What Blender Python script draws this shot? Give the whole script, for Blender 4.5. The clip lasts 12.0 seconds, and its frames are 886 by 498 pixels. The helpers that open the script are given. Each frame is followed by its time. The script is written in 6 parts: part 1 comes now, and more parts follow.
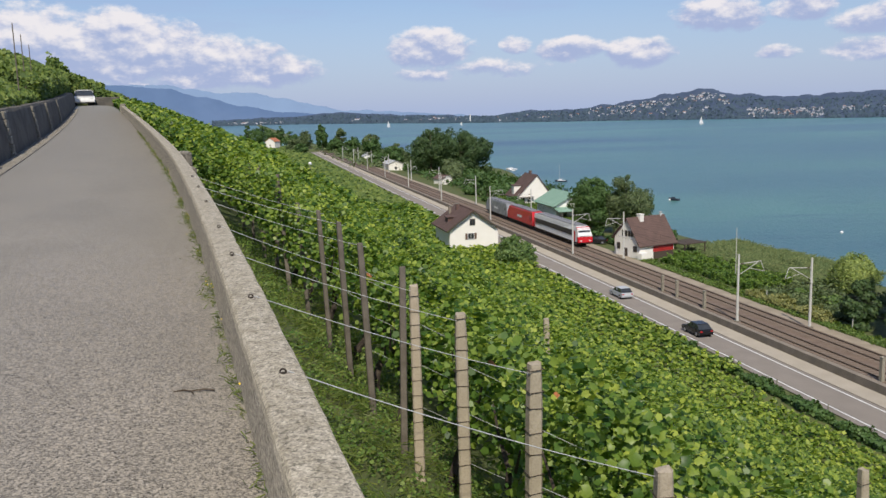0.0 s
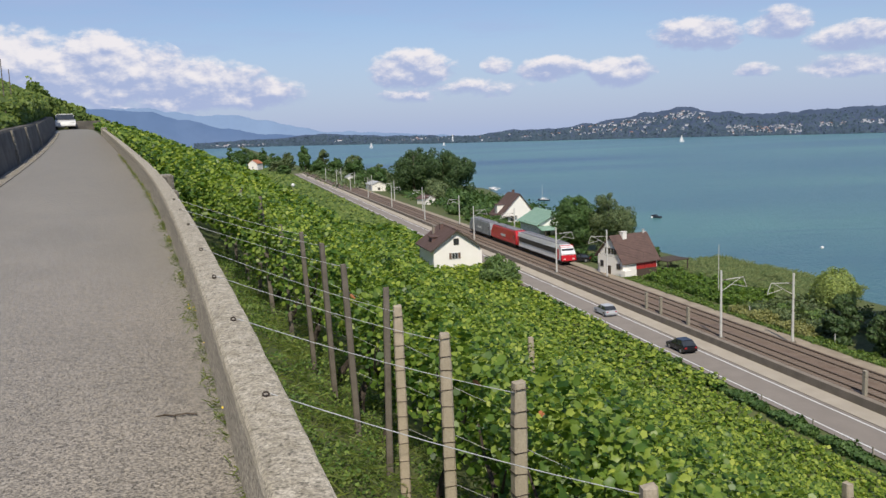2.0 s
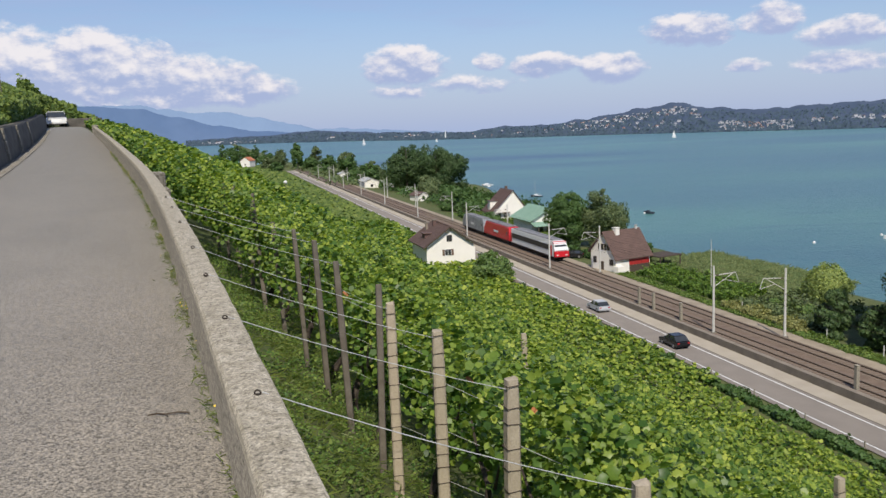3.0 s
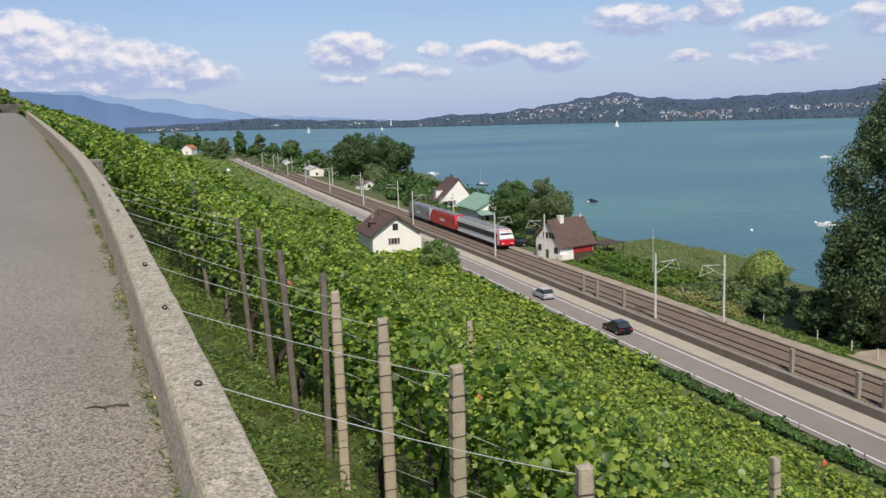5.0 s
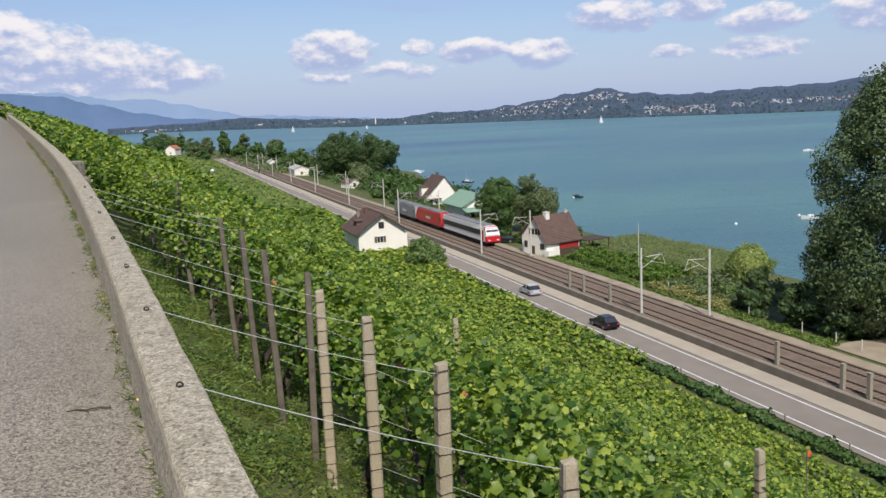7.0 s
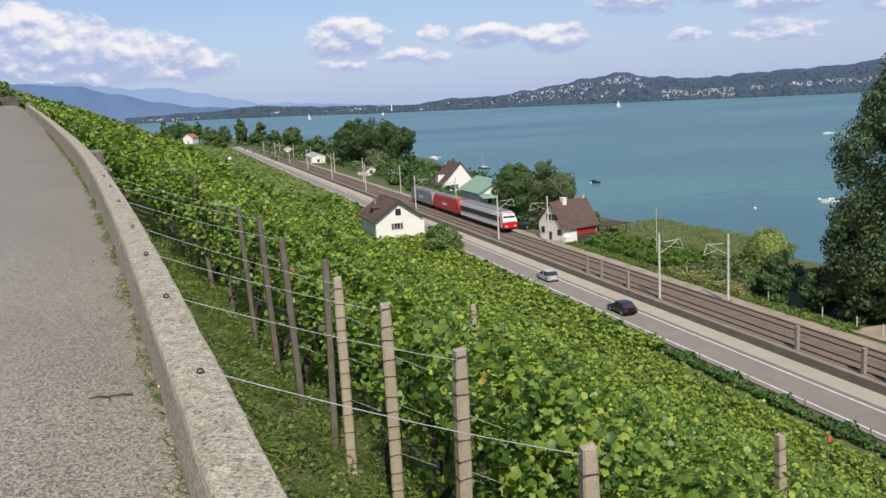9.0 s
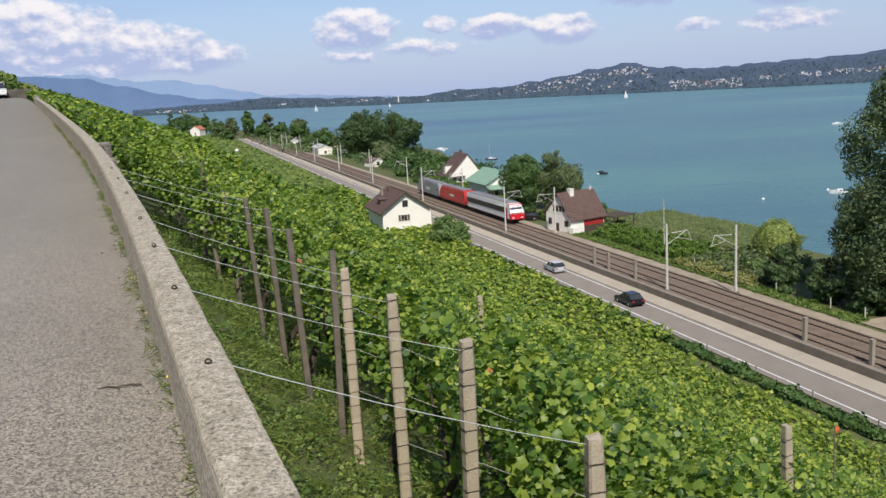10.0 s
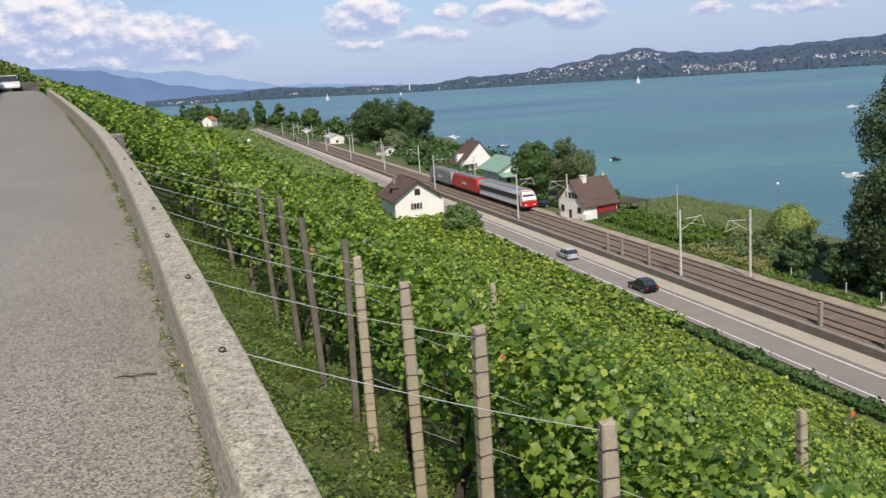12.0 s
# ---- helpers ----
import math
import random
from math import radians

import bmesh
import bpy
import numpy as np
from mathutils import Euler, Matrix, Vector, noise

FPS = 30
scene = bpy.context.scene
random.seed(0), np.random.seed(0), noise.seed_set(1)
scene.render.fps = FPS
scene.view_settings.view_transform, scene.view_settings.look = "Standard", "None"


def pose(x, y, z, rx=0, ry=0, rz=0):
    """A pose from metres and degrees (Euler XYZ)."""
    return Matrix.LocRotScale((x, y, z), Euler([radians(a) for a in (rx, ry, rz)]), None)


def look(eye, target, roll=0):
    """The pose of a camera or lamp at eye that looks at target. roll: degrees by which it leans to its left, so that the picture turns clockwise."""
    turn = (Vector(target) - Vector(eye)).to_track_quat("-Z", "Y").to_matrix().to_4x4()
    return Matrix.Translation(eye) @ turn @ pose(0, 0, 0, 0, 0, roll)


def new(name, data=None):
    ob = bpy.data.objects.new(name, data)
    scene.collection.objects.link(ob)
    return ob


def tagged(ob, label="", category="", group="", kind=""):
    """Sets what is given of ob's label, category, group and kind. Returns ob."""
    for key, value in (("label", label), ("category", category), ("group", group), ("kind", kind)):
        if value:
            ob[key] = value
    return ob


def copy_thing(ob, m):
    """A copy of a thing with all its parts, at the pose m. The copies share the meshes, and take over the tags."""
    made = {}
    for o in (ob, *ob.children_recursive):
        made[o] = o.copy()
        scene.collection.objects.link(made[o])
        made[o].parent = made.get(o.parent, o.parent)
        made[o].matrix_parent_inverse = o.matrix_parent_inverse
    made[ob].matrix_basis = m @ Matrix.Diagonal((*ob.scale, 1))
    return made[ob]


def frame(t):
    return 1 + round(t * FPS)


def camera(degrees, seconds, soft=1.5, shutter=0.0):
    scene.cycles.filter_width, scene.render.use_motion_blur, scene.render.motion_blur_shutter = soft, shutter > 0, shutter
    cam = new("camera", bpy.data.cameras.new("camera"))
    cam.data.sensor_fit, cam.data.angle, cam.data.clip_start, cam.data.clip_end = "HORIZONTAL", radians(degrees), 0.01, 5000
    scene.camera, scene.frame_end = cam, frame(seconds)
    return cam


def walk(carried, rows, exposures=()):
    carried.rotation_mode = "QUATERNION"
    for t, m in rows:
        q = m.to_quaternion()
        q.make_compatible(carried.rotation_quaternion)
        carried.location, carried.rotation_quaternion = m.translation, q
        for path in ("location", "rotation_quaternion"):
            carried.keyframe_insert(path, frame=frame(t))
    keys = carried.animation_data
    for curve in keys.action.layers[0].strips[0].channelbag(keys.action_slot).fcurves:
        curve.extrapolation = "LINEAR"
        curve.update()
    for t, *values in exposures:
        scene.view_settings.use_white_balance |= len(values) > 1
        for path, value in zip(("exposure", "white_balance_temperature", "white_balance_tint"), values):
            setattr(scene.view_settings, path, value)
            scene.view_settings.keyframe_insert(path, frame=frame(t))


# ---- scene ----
cam = camera(54.91, 12.0)
PATH = [
    (0.0, pose(0.000, 0.000, 1.600, 81.000, 1.600, 0.000)),
    (0.5, pose(0.001, 0.001, 1.601, 81.635, 1.874, -1.275)),
    (1.0, pose(0.005, -0.009, 1.606, 82.017, 2.066, -1.511)),
    (1.5, pose(0.007, -0.015, 1.604, 82.269, 2.040, -1.231)),
    (2.0, pose(0.008, -0.009, 1.602, 82.300, 2.157, -1.166)),
    (2.5, pose(0.010, -0.003, 1.602, 82.245, 2.278, -1.270)),
    (3.0, pose(0.014, -0.004, 1.604, 82.048, 2.319, -1.653)),
    (5.0, pose(0.023, 0.006, 1.598, 81.149, 2.018, -5.268)),
    (5.5, pose(0.027, -0.004, 1.599, 81.287, 2.237, -5.579)),
    (6.0, pose(0.039, -0.003, 1.596, 81.362, 2.446, -5.834)),
    (6.5, pose(0.044, -0.000, 1.598, 81.054, 2.555, -6.226)),
    (7.0, pose(0.044, 0.004, 1.596, 80.946, 2.626, -6.290)),
    (9.0, pose(0.040, 0.011, 1.592, 80.091, 3.175, -5.222)),
    (9.5, pose(0.044, 0.005, 1.590, 79.703, 3.361, -5.001)),
    (10.0, pose(0.043, -0.003, 1.592, 79.543, 3.339, -4.771)),
    (10.5, pose(0.042, 0.006, 1.585, 78.990, 3.412, -4.677)),
    (11.0, pose(0.042, 0.005, 1.586, 78.619, 3.607, -4.356)),
    (11.5, pose(0.046, -0.002, 1.587, 78.606, 3.804, -4.115)),
    (12.0, pose(0.047, -0.007, 1.588, 78.790, 4.032, -4.030)),
]
walk(cam, PATH, exposures=[(0.0, 0.0), (6.0, 0.07), (12.0, 0.14)])

# ---- light ----
SUN_AZ, SUN_EL = 178.0, 48.0   # degrees clockwise from +y, and above the horizon
world = bpy.data.worlds.new("sky")
scene.world = world
world.use_nodes = True


def node_maker(tree):
    def make(kind, **values):
        nd = tree.nodes.new(kind)
        for key, value in values.items():
            nd.inputs[int(key[1:])].default_value = value
        return nd
    return make


def build_sky():
    tree = world.node_tree
    tree.nodes.clear()
    make = node_maker(tree)
    link = tree.links.new

    def calc(op, a, b=None, c=None):
        nd = tree.nodes.new("ShaderNodeMath")
        nd.operation = op
        for i, v in enumerate((a, b, c)):
            if v is None:
                continue
            if isinstance(v, (int, float)):
                nd.inputs[i].default_value = v
            else:
                link(v, nd.inputs[i])
        return nd.outputs[0]

    out = make("ShaderNodeOutputWorld")
    bg = make("ShaderNodeBackground")
    sky = make("ShaderNodeTexSky")
    sky.sky_type, sky.sun_disc = "NISHITA", False
    sky.sun_elevation, sky.sun_rotation = radians(SUN_EL), radians(SUN_AZ)
    sky.air_density, sky.dust_density, sky.ozone_density = 1.0, 0.6, 2.0
    coord = make("ShaderNodeTexCoord")
    sep = make("ShaderNodeSeparateXYZ")
    link(coord.outputs["Generated"], sep.inputs[0])
    az = calc("ARCTAN2", sep.outputs[0], sep.outputs[1])
    el = calc("ARCSINE", sep.outputs[2])
    az = calc("MULTIPLY", az, 57.2958)
    el = calc("MULTIPLY", el, 57.2958)
    comb = make("ShaderNodeCombineXYZ")
    link(az, comb.inputs[0])
    link(calc("MULTIPLY", el, 1.7), comb.inputs[1])
    big = make("ShaderNodeTexNoise", _2=0.42, _3=7.0, _4=0.62)
    link(comb.outputs[0], big.inputs["Vector"])
    # cumulus banks: azimuth, elevation of the flat base, half width, height, weight
    banks = [(-25.5, 2.4, 7.5, 5.2, 1.25), (-20.5, 2.9, 6.0, 4.4, 1.3), (-15, 2.5, 5.4, 3.2, 1.2), (-10.6, 2.3, 3.4, 2.0, 1.05), (-0.6, 3.3, 3.2, 2.6, 1.15),
             (5.0, 3.9, 1.3, 1.2, 0.95), (8.4, 3.4, 2.9, 1.5, 1.1), (12.7, 2.9, 2.6, 1.9, 1.1), (17.5, 4.8, 3.2, 2.1, 1.15),
             (22.6, 5.3, 2.6, 1.8, 0.95), (26.6, 4.2, 3.0, 1.7, 0.95), (26.5, 2.7, 3.4, 1.3, 1.0), (21.2, 2.9, 1.6, 0.9, 0.8), (34, 4.0, 5.0, 3.0, 0.9),
             (-40, 5.0, 8.0, 5.0, 0.9), (50, 6.0, 7.0, 4.0, 0.9), (-1.2, 2.2, 2.4, 1.0, 0.7), (3.0, 2.5, 5.0, 1.2, 0.55), (-22, 1.5, 8, 1.8, 0.6)]
    total, weight, raised = None, 0.02, 0.0
    for a, e, w, h, k in banks:
        dx = calc("DIVIDE", calc("SUBTRACT", az, a), w)
        dy = calc("DIVIDE", calc("SUBTRACT", el, e + 0.36 * h), 0.62 * h)
        r2 = calc("ADD", calc("MULTIPLY", dx, dx), calc("MULTIPLY", dy, dy))
        m = calc("MULTIPLY", calc("MAXIMUM", calc("SUBTRACT", 1.0, r2), 0.0), k)
        total = m if total is None else calc("MAXIMUM", total, m)
        weight, raised = calc("ADD", m, weight), calc("MULTIPLY_ADD", m, dy, raised)
    puff = calc("ADD", calc("MULTIPLY", total, 0.74), calc("MULTIPLY", calc("SUBTRACT", big.outputs["Fac"], 0.5), 1.75))
    dens = make("ShaderNodeMapRange", _1=0.05, _2=0.50)
    dens.interpolation_type = "SMOOTHSTEP"
    link(calc("MULTIPLY", puff, calc("GREATER_THAN", total, 0.0)), dens.inputs[0])
    # thin high veil
    veil = make("ShaderNodeTexNoise", _2=1.0, _3=5.0, _4=0.6)
    squash = make("ShaderNodeCombineXYZ")
    link(calc("MULTIPLY", az, 0.07), squash.inputs[0])
    link(calc("MULTIPLY", el, 0.42), squash.inputs[1])
    link(squash.outputs[0], veil.inputs["Vector"])
    thin = make("ShaderNodeMapRange", _1=0.40, _2=0.72, _3=0.0, _4=0.62)
    link(veil.outputs["Fac"], thin.inputs[0])
    low = make("ShaderNodeMapRange", _1=0.0, _2=8.0, _3=0.85, _4=0.0)
    link(el, low.inputs[0])
    cover = calc("MULTIPLY", dens.outputs[0], 0.94)
    # sunlit tops, grey-lilac undersides: thinner cloud above means more light
    lift = make("ShaderNodeVectorMath", _1=(0.25, 0.75, 0.0))
    link(comb.outputs[0], lift.inputs[0])
    above = make("ShaderNodeTexNoise", _2=0.42, _3=4.0, _4=0.55)
    link(lift.outputs[0], above.inputs["Vector"])
    relief = calc("SUBTRACT", big.outputs["Fac"], above.outputs["Fac"])
    lit = make("ShaderNodeMapRange", _1=-0.12, _2=0.24)
    lit.interpolation_type = "SMOOTHSTEP"
    crest = calc("DIVIDE", raised, weight)   # -1 at a bank's base, 1 at its top
    link(calc("ADD", relief, calc("MULTIPLY_ADD", crest, 0.26, 0.01)), lit.inputs[0])
    tone = make("ShaderNodeMix", )
    tone.data_type = "RGBA"
    tone.inputs["A"].default_value = CLOUD_SHADE
    tone.inputs["B"].default_value = CLOUD_LIT
    link(lit.outputs[0], tone.inputs["Factor"])
    hazed = make("ShaderNodeMix")
    hazed.data_type = "RGBA"
    link(calc("MAXIMUM", thin.outputs[0], low.outputs[0]), hazed.inputs["Factor"])
    clear = make("ShaderNodeMix")
    clear.data_type, clear.blend_type = "RGBA", "MULTIPLY"
    clear.inputs["Factor"].default_value = 1.0
    clear.inputs["B"].default_value = CLEAR_TINT
    link(sky.outputs[0], clear.inputs["A"])
    link(clear.outputs["Result"], hazed.inputs["A"])
    hazed.inputs["B"].default_value = VEIL
    mix = make("ShaderNodeMix")
    mix.data_type = "RGBA"
    link(cover, mix.inputs["Factor"])
    link(hazed.outputs["Result"], mix.inputs["A"])
    link(tone.outputs["Result"], mix.inputs["B"])
    link(mix.outputs["Result"], bg.inputs[0])
    bg.inputs[1].default_value = SKY_STRENGTH
    link(bg.outputs[0], out.inputs[0])


SKY_STRENGTH = 0.102
CLEAR_TINT = (0.88, 0.9, 1.04, 1)   # a faint violet in the summer haze
VEIL = (3.75, 4.65, 7.1, 1)
CLOUD_SHADE = (3.8, 4.5, 6.7, 1)
CLOUD_LIT = (8.6, 8.2, 8.4, 1)
build_sky()
sun = new("sun", bpy.data.lights.new("sun", "SUN"))
sun.data.energy, sun.data.angle, sun.data.color = 4.1, radians(0.55), (1.0, 0.92, 0.79)
a, e = radians(SUN_AZ), radians(SUN_EL)
sun.matrix_world = look((60 * math.sin(a), 60 * math.cos(a), 80), (60 * math.sin(a) - 10 * math.sin(a) * math.cos(e), 60 * math.cos(a) - 10 * math.cos(a) * math.cos(e), 80 - 10 * math.sin(e)))

# ---- materials ----
MATS = {}


def surface(name, c1, c2, scale=4.0, rough=0.8, bump=0.2, fine=60.0, metal=0.0, c3=None, spec=0.4, per_object=0.0, per_island=0.0,
            trans=0.0, bump_dist=0.01, speck=0.35, glow=None):
    """Two-scale noise colour, fine relief. trans: share of light that passes through (leaves)."""
    m = bpy.data.materials.new(name)
    m.use_nodes = True
    tree = m.node_tree
    link = tree.links.new
    bs = tree.nodes["Principled BSDF"]
    bs.inputs["Roughness"].default_value = rough
    bs.inputs["Metallic"].default_value = metal
    bs.inputs["Specular IOR Level"].default_value = spec
    co = tree.nodes.new("ShaderNodeTexCoord")
    n1 = tree.nodes.new("ShaderNodeTexNoise")
    n1.inputs["Scale"].default_value, n1.inputs["Detail"].default_value = scale, 5.0
    n2 = tree.nodes.new("ShaderNodeTexNoise")
    n2.inputs["Scale"].default_value, n2.inputs["Detail"].default_value = fine, 3.0
    for nd in (n1, n2):
        link(co.outputs["Object"], nd.inputs["Vector"])
    r1 = tree.nodes.new("ShaderNodeMapRange")
    r1.inputs[1].default_value, r1.inputs[2].default_value = 0.32, 0.68
    link(n1.outputs["Fac"], r1.inputs[0])
    mix = tree.nodes.new("ShaderNodeMix")
    mix.data_type = "RGBA"
    mix.inputs["A"].default_value, mix.inputs["B"].default_value = (*c1, 1), (*c2, 1)
    link(r1.outputs[0], mix.inputs["Factor"])
    col = mix.outputs["Result"]
    mix2 = tree.nodes.new("ShaderNodeMix")
    mix2.data_type = "RGBA"
    r2 = tree.nodes.new("ShaderNodeMapRange")
    r2.inputs[1].default_value, r2.inputs[2].default_value, r2.inputs[4].default_value = 0.45, 0.72, speck
    link(n2.outputs["Fac"], r2.inputs[0])
    link(r2.outputs[0], mix2.inputs["Factor"])
    link(col, mix2.inputs["A"])
    mix2.inputs["B"].default_value = (*(c3 or [0.55 * v for v in c1]), 1)
    col = mix2.outputs["Result"]
    if per_object or per_island:
        hs = tree.nodes.new("ShaderNodeHueSaturation")
        info = tree.nodes.new("ShaderNodeObjectInfo" if per_object else "ShaderNodeNewGeometry")
        rnd = info.outputs["Random"] if per_object else info.outputs["Random Per Island"]
        k = per_object or per_island
        rv = tree.nodes.new("ShaderNodeMapRange")
        rv.inputs[3].default_value, rv.inputs[4].default_value = 1 - k, 1 + k
        link(rnd, rv.inputs[0])
        link(rv.outputs[0], hs.inputs["Value"])
        rh = tree.nodes.new("ShaderNodeMapRange")
        rh.inputs[3].default_value, rh.inputs[4].default_value = 0.5 + 0.05 * k, 0.5 - 0.07 * k
        link(rnd, rh.inputs[0])
        link(rh.outputs[0], hs.inputs["Hue"])
        link(col, hs.inputs["Color"])
        col = hs.outputs["Color"]
    link(col, bs.inputs["Base Color"])
    if bump:
        bp = tree.nodes.new("ShaderNodeBump")
        bp.inputs["Strength"].default_value, bp.inputs["Distance"].default_value = bump, bump_dist
        link(n2.outputs["Fac"], bp.inputs["Height"])
        link(bp.outputs[0], bs.inputs["Normal"])
    if trans:
        tr = tree.nodes.new("ShaderNodeBsdfTranslucent")
        sh = tree.nodes.new("ShaderNodeMixShader")
        sh.inputs[0].default_value = trans
        bright = tree.nodes.new("ShaderNodeMix")
        bright.data_type, bright.blend_type = "RGBA", "MULTIPLY"
        bright.inputs["Factor"].default_value = 1.0
        bright.inputs["B"].default_value = (1.5, 1.5, 0.6, 1)
        link(col, bright.inputs["A"])
        link(bright.outputs["Result"], tr.inputs["Color"])
        link(bs.outputs[0], sh.inputs[1])
        link(tr.outputs[0], sh.inputs[2])
        link(sh.outputs[0], tree.nodes["Material Output"].inputs["Surface"])
    # emission of the own colour, lifting distant things as haze would
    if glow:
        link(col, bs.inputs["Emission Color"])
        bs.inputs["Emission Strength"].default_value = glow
    MATS[name] = m
    return m


M_ASPHALT = surface("old_asphalt", (0.167, 0.149, 0.121), (0.208, 0.185, 0.151), 0.9, 0.95, 0.5, 150.0, c3=(0.091, 0.084, 0.072), bump_dist=0.008, speck=0.45)
M_ROAD = surface("road_asphalt", (0.183, 0.162, 0.145), (0.217, 0.194, 0.173), 0.4, 0.9, 0.2, 30.0)
M_LINE = surface("road_paint", (0.75, 0.75, 0.73), (0.62, 0.62, 0.6), 2.0, 0.7, 0.1, 40.0)
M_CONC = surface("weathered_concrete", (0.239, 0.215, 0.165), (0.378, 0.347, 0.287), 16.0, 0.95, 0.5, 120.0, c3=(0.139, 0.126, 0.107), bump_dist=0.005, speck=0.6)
# darker concrete: wall below the coping, steps, gutter, caps and feet
M_CONC_SIDE = surface("dark_concrete", (0.183, 0.166, 0.136), (0.242, 0.220, 0.183), 2.5, 0.95, 0.7, 50.0, c3=(0.094, 0.094, 0.086), bump_dist=0.01, speck=0.55)
M_PAVE = surface("pale_pavement", (0.302, 0.270, 0.223), (0.353, 0.317, 0.266), 0.4, 0.95, 0.3, 12.0)
M_VERGE = surface("pale_gravel", (0.30, 0.25, 0.185), (0.40, 0.335, 0.25), 0.5, 0.95, 0.4, 12.0)
M_BALLAST = surface("rust_brown_ballast", (0.165, 0.118, 0.088), (0.225, 0.165, 0.122), 0.7, 0.95, 0.6, 14.0, bump_dist=0.05)
M_RAIL = surface("rail_steel", (0.10, 0.075, 0.06), (0.13, 0.095, 0.07), 3.0, 0.6, 0.1, 30.0, metal=0.4)
M_SLEEPER = surface("grey_sleeper", (0.19, 0.15, 0.115), (0.25, 0.20, 0.155), 3.0, 0.9, 0.2, 30.0)
M_RAILWALL = surface("brown_stone_wall", (0.23, 0.195, 0.155), (0.30, 0.255, 0.205), 0.8, 0.95, 0.6, 8.0, bump_dist=0.03)
M_WALLDARK = surface("dark_stone_wall", (0.085, 0.078, 0.068), (0.17, 0.155, 0.13), 1.5, 0.95, 1.0, 9.0, bump_dist=0.05)
M_GRASS = surface("grass_and_weeds", (0.068, 0.105, 0.028), (0.125, 0.14, 0.046), 1.2, 0.9, 0.5, 30.0, c3=(0.12, 0.085, 0.04), bump_dist=0.03)
M_LEAF = surface("vine_leaf", (0.094, 0.185, 0.032), (0.155, 0.255, 0.042), 1.3, 0.42, 0.0, 38.0, c3=(0.06, 0.122, 0.018), per_island=0.6, trans=0.38)
# young shoots' colour, lightened to carry the sun on far and upper vines
M_YOUNG_LIT = surface("young_lit_vine_leaf", (0.23, 0.33, 0.056), (0.315, 0.415, 0.078), 0.5, 0.5, 0.0, 9.0, c3=(0.11, 0.19, 0.026), per_island=0.5, trans=0.46)
M_TREE = surface("tree_leaf", (0.062, 0.128, 0.034), (0.095, 0.17, 0.045), 0.5, 0.6, 0.0, 4.0, per_island=0.2, trans=0.2)
M_TREE2 = surface("light_tree_leaf", (0.10, 0.15, 0.06), (0.15, 0.20, 0.085), 0.5, 0.6, 0.0, 4.0, per_island=0.35, trans=0.2)
M_REED = surface("reed", (0.095, 0.145, 0.05), (0.15, 0.185, 0.072), 0.6, 0.8, 0.0, 5.0, per_island=0.3, trans=0.15)
M_VINEBARK = surface("dark_vine_bark", (0.035, 0.028, 0.022), (0.075, 0.058, 0.045), 14.0, 0.95, 1.0, 60.0)
M_BARK = surface("bark", (0.09, 0.07, 0.05), (0.14, 0.11, 0.085), 6.0, 0.95, 0.8, 30.0)
M_WHITE = surface("white_render", (0.87, 0.84, 0.78), (0.82, 0.79, 0.73), 0.6, 0.9, 0.1, 20.0, speck=0.08)
M_ROOF = surface("brown_roof_tile", (0.108, 0.07, 0.059), (0.145, 0.092, 0.077), 0.8, 0.85, 0.3, 9.0, per_object=0.12)
M_GREENROOF = surface("green_metal_roof", (0.22, 0.36, 0.27), (0.27, 0.41, 0.32), 0.7, 0.6, 0.1, 10.0)
M_RED = surface("red_boards", (0.36, 0.022, 0.022), (0.42, 0.035, 0.03), 0.8, 0.6, 0.1, 10.0)
M_GLASS = surface("dark_window_glass", (0.03, 0.035, 0.04), (0.05, 0.055, 0.06), 1.0, 0.08, 0.0, 5.0, spec=0.8)
M_WOOD = surface("grey_wood", (0.115, 0.098, 0.078), (0.19, 0.165, 0.135), 7.0, 0.9, 0.6, 60.0)
M_DARKWOOD = surface("dark_wood", (0.06, 0.045, 0.035), (0.10, 0.075, 0.055), 5.0, 0.85, 0.3, 40.0)
M_POST = surface("post_concrete", (0.38, 0.32, 0.235), (0.47, 0.40, 0.30), 8.0, 0.95, 0.5, 70.0, per_object=0.1)
M_WIRE = surface("galvanised_wire", (0.62, 0.62, 0.6), (0.5, 0.5, 0.49), 10.0, 0.5, 0.0, 40.0, metal=0.1)
M_BLACK = surface("rusty_iron", (0.05, 0.04, 0.035), (0.08, 0.06, 0.045), 10.0, 0.7, 0.2, 60.0, metal=0.4)
M_MAST = surface("galvanised_mast", (0.68, 0.67, 0.63), (0.6, 0.59, 0.56), 1.0, 0.6, 0.0, 10.0, metal=0.2)
M_PAINTW = surface("white_paint", (0.8, 0.8, 0.8), (0.74, 0.74, 0.74), 1.0, 0.35, 0.0, 10.0, speck=0.05)


